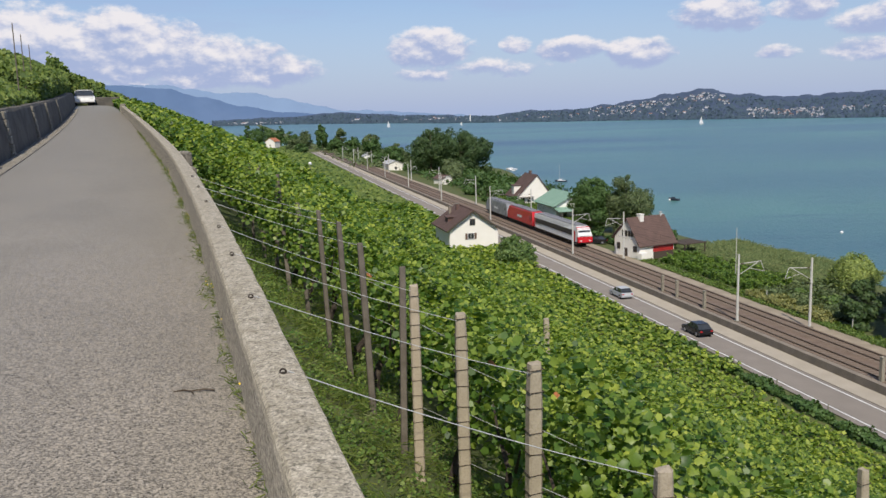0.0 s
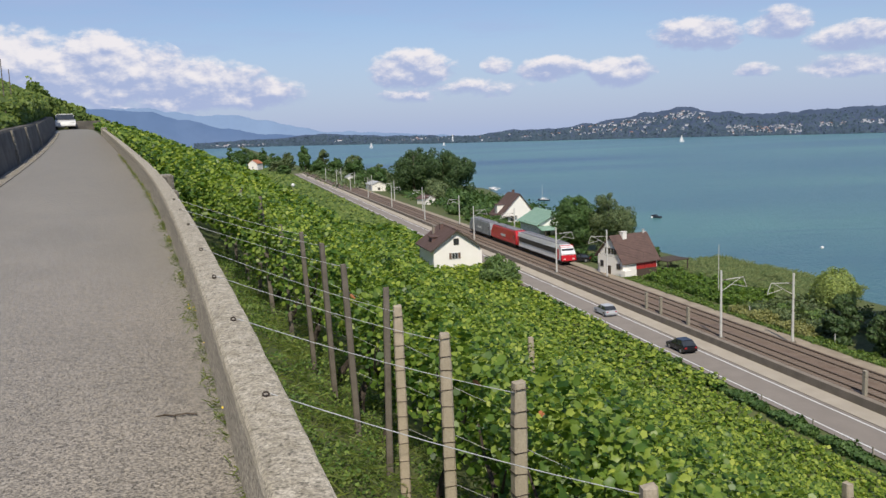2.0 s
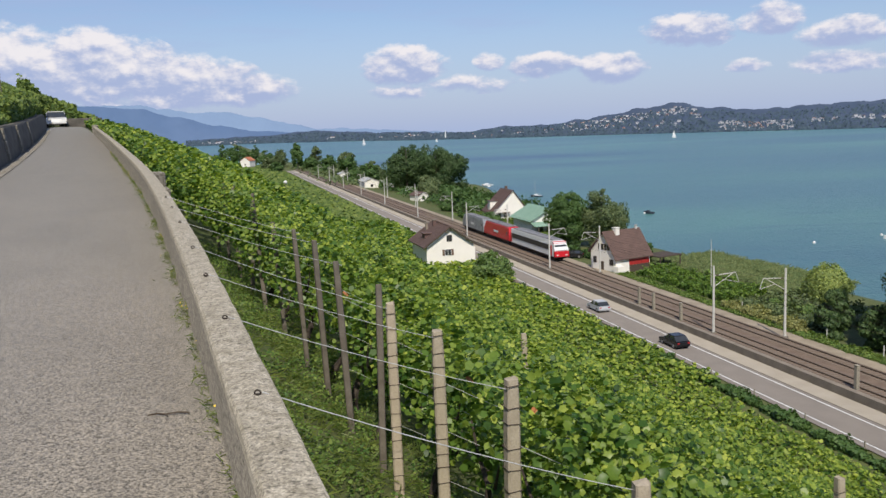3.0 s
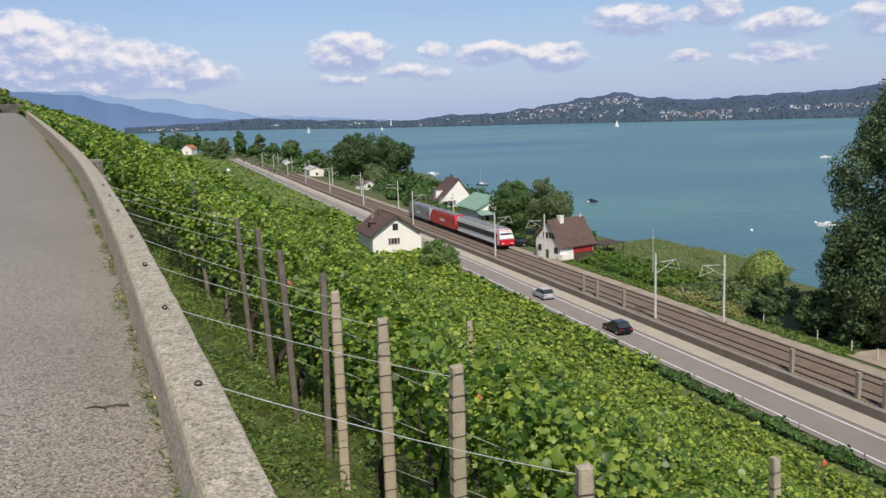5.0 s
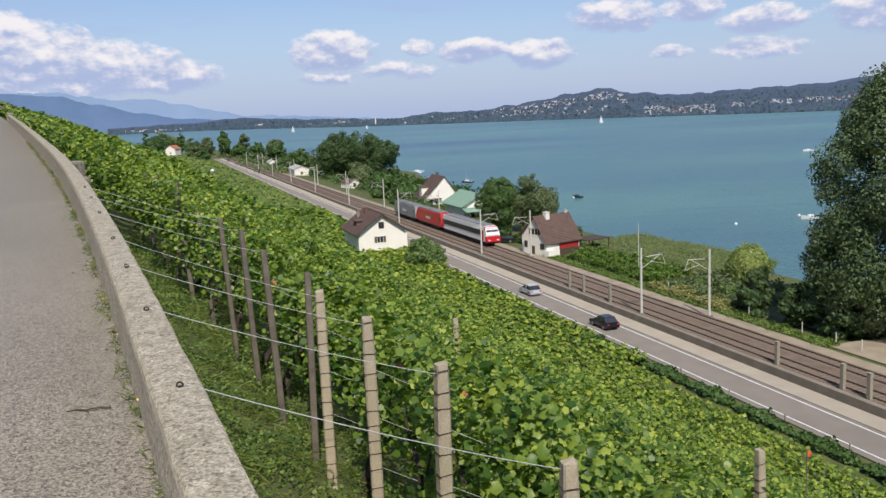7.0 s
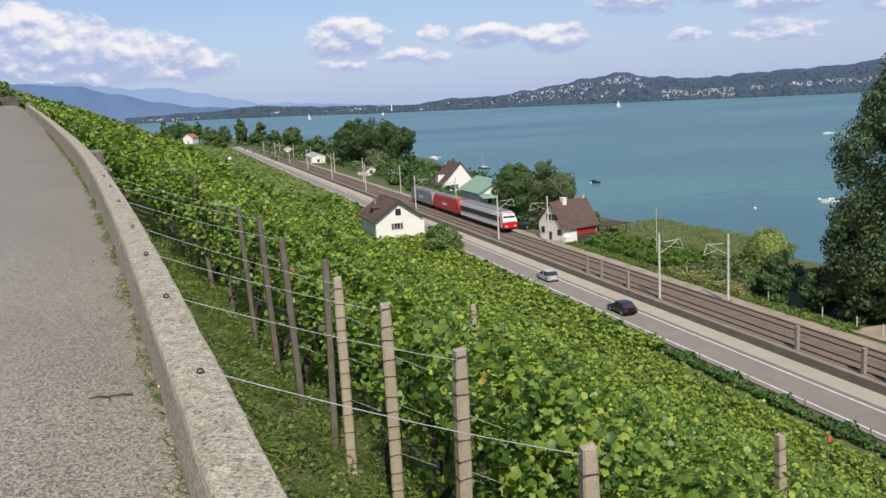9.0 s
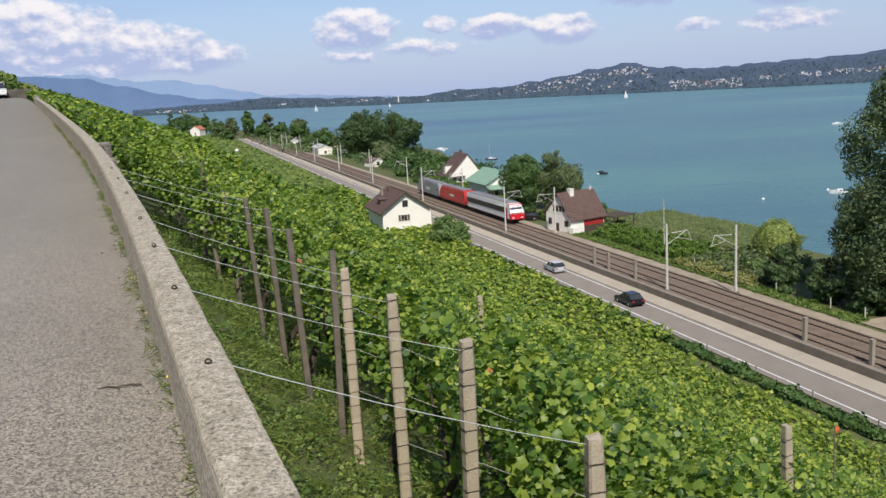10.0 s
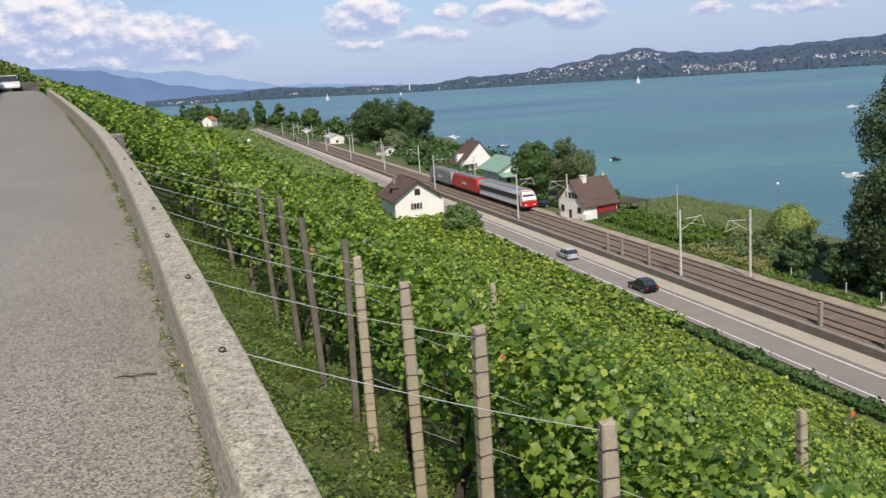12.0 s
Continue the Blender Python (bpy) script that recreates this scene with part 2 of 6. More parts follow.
def grain(m, cell, spread, pits=0.0):
    """Stones of their own tone in a worn surface, cell of them to a metre, and dark pits."""
    tree = m.node_tree
    bs = tree.nodes["Principled BSDF"]
    old = bs.inputs["Base Color"].links[0].from_socket
    co = tree.nodes["Texture Coordinate"]
    vor = tree.nodes.new("ShaderNodeTexVoronoi")
    vor.inputs["Scale"].default_value = cell
    tree.links.new(co.outputs["Object"], vor.inputs["Vector"])
    sep = tree.nodes.new("ShaderNodeSeparateColor")
    tree.links.new(vor.outputs["Color"], sep.inputs[0])
    rng_node = tree.nodes.new("ShaderNodeMapRange")
    rng_node.inputs[3].default_value, rng_node.inputs[4].default_value = 1 - spread, 1 + spread
    tree.links.new(sep.outputs[0], rng_node.inputs[0])
    value = rng_node.outputs[0]
    if pits:
        pn = tree.nodes.new("ShaderNodeTexNoise")
        pn.inputs["Scale"].default_value, pn.inputs["Detail"].default_value, pn.inputs["Roughness"].default_value = cell * 0.35, 6.0, 0.7
        tree.links.new(co.outputs["Object"], pn.inputs["Vector"])
        pr = tree.nodes.new("ShaderNodeMapRange")
        pr.inputs[1].default_value, pr.inputs[2].default_value, pr.inputs[3].default_value, pr.inputs[4].default_value = 0.36, 0.47, 1 - pits, 1.0
        tree.links.new(pn.outputs["Fac"], pr.inputs[0])
        mul = tree.nodes.new("ShaderNodeMath")
        mul.operation = "MULTIPLY"
        tree.links.new(value, mul.inputs[0])
        tree.links.new(pr.outputs[0], mul.inputs[1])
        value = mul.outputs[0]
    hs = tree.nodes.new("ShaderNodeHueSaturation")
    tree.links.new(old, hs.inputs["Color"])
    tree.links.new(value, hs.inputs["Value"])
    tree.links.new(hs.outputs[0], bs.inputs["Base Color"])
    return m


for m in (M_ASPHALT, M_CONC, M_CONC_SIDE, M_ROAD, M_PAVE):
    m.node_tree.nodes["Principled BSDF"].inputs["Diffuse Roughness"].default_value = 1.0
# sheen added so the lane brightens at grazing angles
grazing_sheen = M_ASPHALT.node_tree.nodes["Principled BSDF"].inputs
grazing_sheen["Sheen Weight"].default_value, grazing_sheen["Sheen Roughness"].default_value, grazing_sheen["Sheen Tint"].default_value = 0.55, 0.4, (1.0, 0.94, 0.84, 1)
grain(M_ASPHALT, 110.0, 0.8)
grain(M_CONC, 120.0, 0.35, 0.62)
grain(M_CONC_SIDE, 70.0, 0.55, 0.5)


def water_material():
    m = surface("lake_water", (0.03, 0.096, 0.152), (0.096, 0.238, 0.19), 0.007, 0.3, 0.0, 0.22, spec=0.4, speck=0.6, c3=(0.03, 0.098, 0.135))
    tree = m.node_tree
    co = tree.nodes["Texture Coordinate"]
    wave = tree.nodes.new("ShaderNodeTexNoise")
    wave.inputs["Scale"].default_value, wave.inputs["Detail"].default_value = 0.9, 6.0
    tree.links.new(co.outputs["Object"], wave.inputs["Vector"])
    # long wind streaks, with the ripples' light and dark put into the colour
    streak = tree.nodes.new("ShaderNodeMapping")
    streak.inputs["Scale"].default_value = (0.22, 1.0, 1.0)
    tree.links.new(co.outputs["Object"], streak.inputs["Vector"])
    tree.links.new(streak.outputs[0], tree.nodes["Noise Texture"].inputs["Vector"])
    tree.links.new(streak.outputs[0], tree.nodes["Noise Texture.001"].inputs["Vector"])
    bp = tree.nodes.new("ShaderNodeBump")
    bp.inputs["Strength"].default_value, bp.inputs["Distance"].default_value = 1.0, 0.3
    tree.links.new(wave.outputs["Fac"], bp.inputs["Height"])
    tree.links.new(bp.outputs[0], tree.nodes["Principled BSDF"].inputs["Normal"])
    return m


M_WATER = water_material()
# haze over the far hills is mixed into this colour and its emission
M_FARWOOD = surface("hazed_far_wood", (0.05, 0.07, 0.112), (0.064, 0.086, 0.13), 0.02, 1.0, 0.0, 0.08, spec=0.0, glow=0.5)
# mountains: distance haze painted in as blue base colour plus emission
M_FARMOUNT = surface("hazed_mountain", (0.085, 0.135, 0.235), (0.10, 0.15, 0.25), 0.004, 1.0, 0.0, 0.02, spec=0.0, speck=0.1, glow=0.28)
M_FARMOUNT2 = surface("hazed_farthest_mountain", (0.155, 0.22, 0.335), (0.17, 0.24, 0.355), 0.004, 1.0, 0.0, 0.02, spec=0.0, speck=0.05, glow=0.27)

# ---- plan ----
U, N = Vector((-0.224, 0.9746, 0)), Vector((0.9746, 0.224, 0))   # along the railway, and from the hill to the lake
YAW = math.degrees(math.atan2(-U.x, U.y))
Z_ROAD, Z_RAIL, Z_LAKE = -25.2, -24.3, -26.6


CAR_S, SILVER_S, TRAIN_S = 90.0, 112.0, 150.0


def at(s, q, z=0.0):
    return U * s + N * q + Vector((0, 0, z))


def wall_x(y):
    """The parapet's inner edge."""
    if y <= 20:
        return 0.237 - 0.309 * y - 0.0018 * y * y
    return -6.663 - 0.381 * (y - 20) - 0.0004 * min(y - 20, 60) ** 2 - 0.048 * max(0, y - 80)


def wall_way(y):
    k = Vector((wall_x(y + 0.05) - wall_x(y - 0.05), 0.1, 0)).normalized()
    return k, Vector((k.y, -k.x, 0))


def base_z(y):
    return 0.0353 * y + 0.0002 * max(0, min(y, 150) - 20) ** 2 - 0.0008 * max(0, min(y, 150) - 60) ** 2


def road_z(y):
    return base_z(y) - 0.004 * max(0, y - 84) ** 2


def shore_q(s):
    pts = [(-400, 88), (60, 92), (110, 94), (150, 92), (240, 95), (330, 112), (415, 124), (480, 118), (620, 104), (700, 84), (760, 64), (850, 36), (1000, 12), (1290, -34), (1600, -120), (5000, -1500)]
    for (s0, q0), (s1, q1) in zip(pts, pts[1:]):
        if s <= s1:
            f = (s - s0) / (s1 - s0)
            return q0 + (q1 - q0) * (f * f * (3 - 2 * f))
    return -1500


def toe_q(s):
    return 49.0


def slope_z(y, frac):
    """Height of the vineyard's ground between the parapet's foot and the road below."""
    ze = base_z(y) - 1.15 + 0.45 * min(1, max(0, (y - 8) / 40))
    p = 1.0 + 0.36 * min(1, max(0, (y - 10) / 45))
    g = min(1.0, (1.16 + 0.2 * min(1, max(0, (y - 8) / 18)) + 0.16 * min(1, max(0, (y - 32) / 25))) * max(0.0, frac))
    return ze + (Z_ROAD - 0.1 - ze) * g ** p


def slope_point(y, frac):
    """A point of the vineyard: y along the parapet, frac down the hill."""
    xe = wall_x(y) + 0.34
    q0 = xe * N.x + y * N.y
    x = xe + (toe_q(0) - q0) * frac * N.x
    yy = y + (toe_q(0) - q0) * frac * N.y
    return x, yy


def ground_z(x, y):
    k, n = wall_way(y)
    w = (x - wall_x(y)) * n.x
    p = Vector((x, y, 0))
    s, q = p.dot(U), p.dot(N)
    e = -4.0 + lane_pinch(y)
    if w < e:
        return base_z(y) + 1.08 + 0.46 * (e - w) - 0.00003 * max(0, e - w) ** 2
    if w < 0.26:
        return road_z(y) - 0.03 if y < 90 else base_z(y) - 0.3 * w
    if q < 49.0:
        # walk back up along the row to the parapet
        yw = y
        for i in range(6):
            xw = wall_x(yw) + 0.34
            qw = xw * N.x + yw * N.y
            yw = y - (q - qw) * N.y
        xw = wall_x(yw) + 0.34
        qw = xw * N.x + yw * N.y
        return slope_z(yw, max(0, min(1, (q - qw) / (49.0 - qw))))
    sq = shore_q(s)
    if q < 56.18:
        return Z_ROAD - 0.05
    if q < 68.0:
        return Z_RAIL - 0.35
    f = min(1.0, (q - 68) / (sq - 68 + 0.01)) if sq > 70 else 1.0
    if q > sq:
        return max(Z_LAKE - 0.1 - 0.12 * (q - sq), Z_LAKE - 6)
    return Z_RAIL - 0.4 + (Z_LAKE + 0.25 - Z_RAIL + 0.4) * f ** 0.7


def mesh_object(name, verts, faces, mat, parent=None, smooth=False):
    me = bpy.data.meshes.new(name)
    me.from_pydata(verts, [], faces)
    me.materials.append(mat)
    if smooth:
        me.polygons.foreach_set("use_smooth", [True] * len(me.polygons))
    me.update()
    ob = new(name, me)
    if parent:
        ob.parent = parent
    return ob


def part(name, bm, mat, parent=None, label="", smooth=False):
    me = bpy.data.meshes.new(name)
    bmesh.ops.recalc_face_normals(bm, faces=bm.faces)
    bm.to_mesh(me)
    bm.free()
    me.materials.append(mat)
    if smooth:
        me.polygons.foreach_set("use_smooth", [True] * len(me.polygons))
    ob = new(name, me)
    if parent:
        ob.parent = parent
    if label:
        tagged(ob, label)
    return ob


def thing(name, m=None, label="", category="", group="", kind=""):
    ob = new(name)
    ob.empty_display_size = 0.2
    if m is not None:
        ob.matrix_basis = m
    return tagged(ob, label, category, group, kind)


def box(bm, x0, x1, y0, y1, z0, z1, bevel=0.0):
    made = bmesh.ops.create_cube(bm, size=1.0)
    vs = made["verts"]
    bmesh.ops.scale(bm, vec=(x1 - x0, y1 - y0, z1 - z0), verts=vs)
    bmesh.ops.translate(bm, vec=((x0 + x1) / 2, (y0 + y1) / 2, (z0 + z1) / 2), verts=vs)
    if bevel:
        es = list({e for v in vs for e in v.link_edges})
        bmesh.ops.bevel(bm, geom=es, offset=bevel, segments=2, affect="EDGES", profile=0.5)
    return bm


def new_box(*args, **kw):
    return box(bmesh.new(), *args, **kw)


def tube(bm, a, b, r0, r1=None, n=8):
    a, b = Vector(a), Vector(b)
    r1 = r0 if r1 is None else r1
    made = bmesh.ops.create_cone(bm, cap_ends=True, segments=n, radius1=r0, radius2=r1, depth=(b - a).length)
    turn = (b - a).to_track_quat("Z", "Y").to_matrix().to_4x4()
    bmesh.ops.transform(bm, matrix=Matrix.Translation((a + b) / 2) @ turn, verts=made["verts"])
    return bm


def poly_tube(bm, pts, r, n=5):
    """One connected tube along a bent line."""
    loops = []
    for i, p in enumerate(pts):
        d = (pts[min(i + 1, len(pts) - 1)] - pts[max(i - 1, 0)]).normalized()
        a = d.orthogonal().normalized()
        b = d.cross(a)
        loops.append([bm.verts.new(p + (a * math.cos(2 * math.pi * k / n) + b * math.sin(2 * math.pi * k / n)) * r) for k in range(n)])
    for la, lb in zip(loops, loops[1:]):
        sh = min(range(n), key=lambda k: (la[0].co - lb[k].co).length)
        for k in range(n):
            bm.faces.new((la[k], la[(k + 1) % n], lb[(k + 1 + sh) % n], lb[(k + sh) % n]))
    bm.faces.new(loops[0])
    bm.faces.new(loops[-1])
    return bm


def ribbon(name, mat, s_list, sections, closed=False, smooth=False):
    """A strip swept along the railway: sections are (q, z) pairs."""
    verts, faces = [], []
    k = len(sections)
    for s in s_list:
        for q, z in sections:
            verts.append(at(s, q, z))
    for i in range(len(s_list) - 1):
        for j in range(k - 1 + closed):
            a, b = i * k + j, i * k + (j + 1) % k
            faces.append((a, b, b + k, a + k))
    if closed:
        faces.append(tuple(range(k - 1, -1, -1)))
        faces.append(tuple((len(s_list) - 1) * k + j for j in range(k)))
    return mesh_object(name, verts, faces, mat, smooth=smooth)


def lane_pinch(y):
    """How far the lane's upper edge has drawn in."""
    return 0.011 * max(0.0, min(y, 85.0))


def sweep_wall(name, mat, ys, sections, closed=True, wob=0.0):
    """A body swept along the parapet: sections are (w, z above the road)."""
    verts, faces = [], []
    k = len(sections)
    for i, y in enumerate(ys):
        way, n = wall_way(y)
        for j, (w, z) in enumerate(sections):
            p = Vector((wall_x(y), y, road_z(y))) + n * (w + (lane_pinch(y) if w < -2 else 0)) + Vector((0, 0, z))
            if wob:
                d = noise.noise_vector(p * 3.1) * wob + noise.noise_vector(p * 11) * wob * 0.5
                p += Vector((d.x, d.y, d.z))
            verts.append(p)
    for i in range(len(ys) - 1):
        for j in range(k - 1 + closed):
            a, b = i * k + j, i * k + (j + 1) % k
            faces.append((a, a + k, b + k, b))
    if closed:
        faces.append(tuple(range(k)))
        faces.append(tuple((len(ys) - 1) * k + j for j in range(k - 1, -1, -1)))
    return mesh_object(name, verts, faces, mat)


def spread(a, b, first, grow):
    out, step = [a], first
    while out[-1] < b:
        out.append(min(b, out[-1] + step))
        step *= grow
    return out


# ---- structure ----
def build_ground():
    ys = [-y for y in reversed(spread(0.5, 160, 1.0, 1.18))] + spread(0, 4700, 0.5, 1.028)
    left = [-w for w in reversed(spread(4.02, 700, 0.5, 1.25))] + [-3.96, -1.8, 0.24]
    fracs = [i / 60 for i in range(61)]
    right = [49.05, 52, 56.15, 56.22, 58, 64, 67.9, 68.1] + [68.1 + 1.5 * i for i in range(1, 50)] + [150, 200, 400, 1000]
    verts, faces = [], []
    for y in ys:
        way, n = wall_way(y)
        for w in left:
            x = wall_x(y) + (w + (lane_pinch(y) if w < -2 else 0)) / n.x
            verts.append((x, y, ground_z(x, y)))
        xe = wall_x(y) + 0.34
        for f in fracs:
            x, yy = slope_point(y, f)
            z, place = slope_z(y, f), Vector((x, yy, 0))
            over = place.dot(N) - shore_q(place.dot(U)) if y > 500 else -1
            verts.append((x, yy, z if over < 0 else min(z, Z_LAKE - 0.3 - 0.1 * over)))
        for q in right:
            xb, yb = slope_point(y, 1.0)
            p = Vector((xb, yb, 0)) + N * (q - 49.0)
            verts.append((p.x, p.y, ground_z(p.x, p.y)))
    k = len(left) + len(fracs) + len(right)
    for i in range(len(ys) - 1):
        for j in range(k - 1):
            a = i * k + j
            faces.append((a, a + 1, a + 1 + k, a + k))
    ob = mesh_object("ground", verts, faces, M_GRASS, smooth=True)
    tagged(ob, "steep grassy hillside of vineyards falling to the shore", "ground", kind="structure")


build_ground()
water = mesh_object("water", [(-4900, -900, Z_LAKE), (4900, -900, Z_LAKE), (4900, 4900, Z_LAKE), (-4900, 4900, Z_LAKE)], [(0, 1, 2, 3)], M_WATER)
tagged(water, "turquoise lake water with a light ripple", "water", kind="structure")

YS = [-y for y in reversed(spread(0.15, 60, 0.3, 1.2))] + [i * 0.15 for i in range(0, 120)] + spread(18, 92, 0.5, 1.04)
upper = sweep_wall("upper_road", M_ASPHALT, YS, [(-3.6, 0.0), (-2.4, 0.035), (-1.2, 0.03), (-0.02, 0.0), (0.06, -0.01)], closed=False)
tagged(upper, "narrow worn grey asphalt lane along the parapet", "road", kind="structure")
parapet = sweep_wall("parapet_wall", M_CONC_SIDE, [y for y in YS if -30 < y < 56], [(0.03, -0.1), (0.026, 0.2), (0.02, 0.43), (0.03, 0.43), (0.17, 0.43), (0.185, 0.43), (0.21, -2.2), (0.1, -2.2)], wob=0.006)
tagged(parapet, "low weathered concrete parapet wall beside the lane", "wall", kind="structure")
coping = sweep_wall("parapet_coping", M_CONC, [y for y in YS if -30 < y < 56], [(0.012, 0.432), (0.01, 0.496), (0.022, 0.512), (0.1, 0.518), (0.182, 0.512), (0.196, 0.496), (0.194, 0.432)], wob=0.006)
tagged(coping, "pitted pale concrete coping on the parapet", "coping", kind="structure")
leftwall = sweep_wall("retaining_wall", M_WALLDARK, [y for y in YS if -30 < y < 86], [(-3.66, -0.1), (-3.72, 0.6), (-3.80, 1.12), (-3.84, 1.2), (-4.15, 1.2), (-4.15, -0.1)], wob=0.03)
tagged(leftwall, "dark old stone retaining wall above the lane", "wall", kind="structure")

SS = [-60 + 10 * i for i in range(0, 75)]
tagged(ribbon("road", M_ROAD, SS, [(48.6, Z_ROAD), (53.45, Z_ROAD + 0.03)]), "grey two-lane lakeside road with white edge lines", "road", kind="structure")
for q in (49.35, 52.9):
    tagged(ribbon("road_line", M_LINE, SS, [(q - 0.1, Z_ROAD + 0.035), (q + 0.1, Z_ROAD + 0.036)]), "white painted edge line on the road", "road marking", kind="structure")
tagged(ribbon("pavement", M_PAVE, SS, [(53.46, Z_ROAD - 0.1), (53.46, Z_ROAD + 0.1), (55.7, Z_ROAD + 0.12), (55.7, Z_ROAD - 0.1)], closed=True), "pale kerbed pavement strip beside the road", "pavement", kind="structure")
tagged(ribbon("railway_wall", M_RAILWALL, SS, [(55.7, Z_ROAD - 0.1), (55.7, Z_RAIL + 0.05), (56.35, Z_RAIL + 0.05), (56.35, Z_ROAD - 0.1)], closed=True), "dark low stone wall holding the railway bed", "wall", kind="structure")
tagged(ribbon("railway_bed", M_BALLAST, SS, [(56.35, Z_RAIL - 0.3), (56.4, Z_RAIL - 0.05), (56.6, Z_RAIL), (59.2, Z_RAIL), (59.7, Z_RAIL - 0.05), (60.2, Z_RAIL), (63.0, Z_RAIL), (63.6, Z_RAIL - 0.3)], closed=False), "brown ballast bed of a double railway line", "railway", kind="structure")
tagged(ribbon("gravel_path", M_VERGE, SS, [(63.5, Z_RAIL - 0.28), (64.3, Z_RAIL - 0.22), (65.4, Z_RAIL - 0.25)]), "pale gravel path beside the railway", "path", kind="structure")
tagged(ribbon("yard", M_VERGE, [56, 58, 60, 62, 64, 66, 68, 69.5], [(66.2, Z_RAIL - 0.24), (69.0, Z_RAIL - 0.2), (73.5, Z_RAIL - 0.35)]), "pale sandy yard beside the hut", "yard", kind="structure")
RAILS = [57.08, 58.52, 60.88, 62.32]
for q in RAILS:
    tagged(ribbon("rail", M_RAIL, SS, [(q - 0.06, Z_RAIL), (q - 0.035, Z_RAIL + 0.16), (q + 0.035, Z_RAIL + 0.16), (q + 0.06, Z_RAIL)]), "worn brown steel rail", "rail", "railway rails")

# ---- distance ----
HILL_TOPS = [(-15, 0.0), (-10, 0.1), (-6.9, 0.30), (-5, 0.16), (-2.4, 0.0), (3.2, -0.2), (5.8, 0.08), (8.4, 0.05), (11, 0.33), (12.7, 0.55), (14.8, 0.88), (16.8, 1.12), (18.6, 0.75), (21.9, 0.48), (24.4, 0.6), (27, 0.68), (29.7, 0.75), (33, 1.05), (40, 1.6), (64, 1.8)]


def ridge_top(tops, az):
    for (a0, e0), (a1, e1) in zip(tops, tops[1:]):
        if az <= a1:
            f = max(0, (az - a0) / (a1 - a0))
            return e0 + (e1 - e0) * (f * f * (3 - 2 * f))
    return tops[-1][1]


def far_hill(az, g):
    """Height of the hills across the lake, g from the shore to their crest."""
    top = 1.6 + math.tan(radians(ridge_top(HILL_TOPS, az))) * (far_shore(az) + 500)
    return Z_LAKE - 1 + (top - Z_LAKE + 1) * g ** 0.8


def ridge(name, mat, label, az0, az1, dist, base, tops, seed, rough=6.0, step=0.12, depth=500.0):
    """A range of hills: tops are (azimuth, elevation in degrees) as it stands against the sky."""
    verts, faces = [], []
    n = int((az1 - az0) / step) + 1
    rows = 7
    for i in range(n):
        az = az0 + (az1 - az0) * i / (n - 1)
        el = tops[-1][1]
        for (a0, e0), (a1, e1) in zip(tops, tops[1:]):
            if az <= a1:
                f = max(0, (az - a0) / (a1 - a0))
                el = e0 + (e1 - e0) * (f * f * (3 - 2 * f))
                break
        d0 = dist(az) if callable(dist) else dist
        for j in range(rows):
            g = j / (rows - 1)
            d = d0 + depth * g
            top = 1.6 + math.tan(radians(el)) * (d0 + depth)
            z = base + (top - base) * g ** 0.8
            z += noise.noise(Vector((az * 1.3, g * 3, seed))) * rough * g + noise.noise(Vector((az * 7, g * 9, seed))) * rough * 0.4 * (0.2 + g)
            verts.append((d * math.sin(radians(az)), d * math.cos(radians(az)), z))
    for i in range(n - 1):
        for j in range(rows - 1):
            a = i * rows + j
            faces.append((a, a + rows, a + rows + 1, a + 1))
    return tagged(mesh_object(name, verts, faces, mat, smooth=True), label, "hills", kind="structure")


def far_shore(az):
    """Distance of the opposite shore."""
    pts = [(-40, 4300), (-10, 4000), (0, 2600), (8, 2250), (25, 1780), (60, 1500)]
    for (a0, d0), (a1, d1) in zip(pts, pts[1:]):
        if az <= a1:
            f = max(0, (az - a0) / (a1 - a0))
            return d0 + (d1 - d0) * f
    return 1500


ridge("backdrop_far_mountains", M_FARMOUNT2, "distant mountain range in pale blue haze", -45, 4, 4700, -30, [(-45, 3.2), (-24, 2.7), (-20.3, 2.3), (-17.8, 2.3), (-16.4, 2.05), (-14.4, 1.7), (-12.6, 1.72), (-10.5, 1.3), (-8.3, 0.8), (-6.5, 0.4), (4, -0.2)], 3.0, 8, depth=150)
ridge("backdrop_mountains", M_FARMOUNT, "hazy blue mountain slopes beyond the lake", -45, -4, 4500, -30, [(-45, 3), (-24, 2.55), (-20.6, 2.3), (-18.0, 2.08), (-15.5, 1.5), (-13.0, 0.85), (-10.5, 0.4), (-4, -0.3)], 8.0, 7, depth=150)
ridge("backdrop_hills", M_FARWOOD, "hazy wooded hills with villages across the lake", -15, 64, far_shore, Z_LAKE - 1,
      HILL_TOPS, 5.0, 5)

# ---- vineyard ----
rng = np.random.default_rng(7)


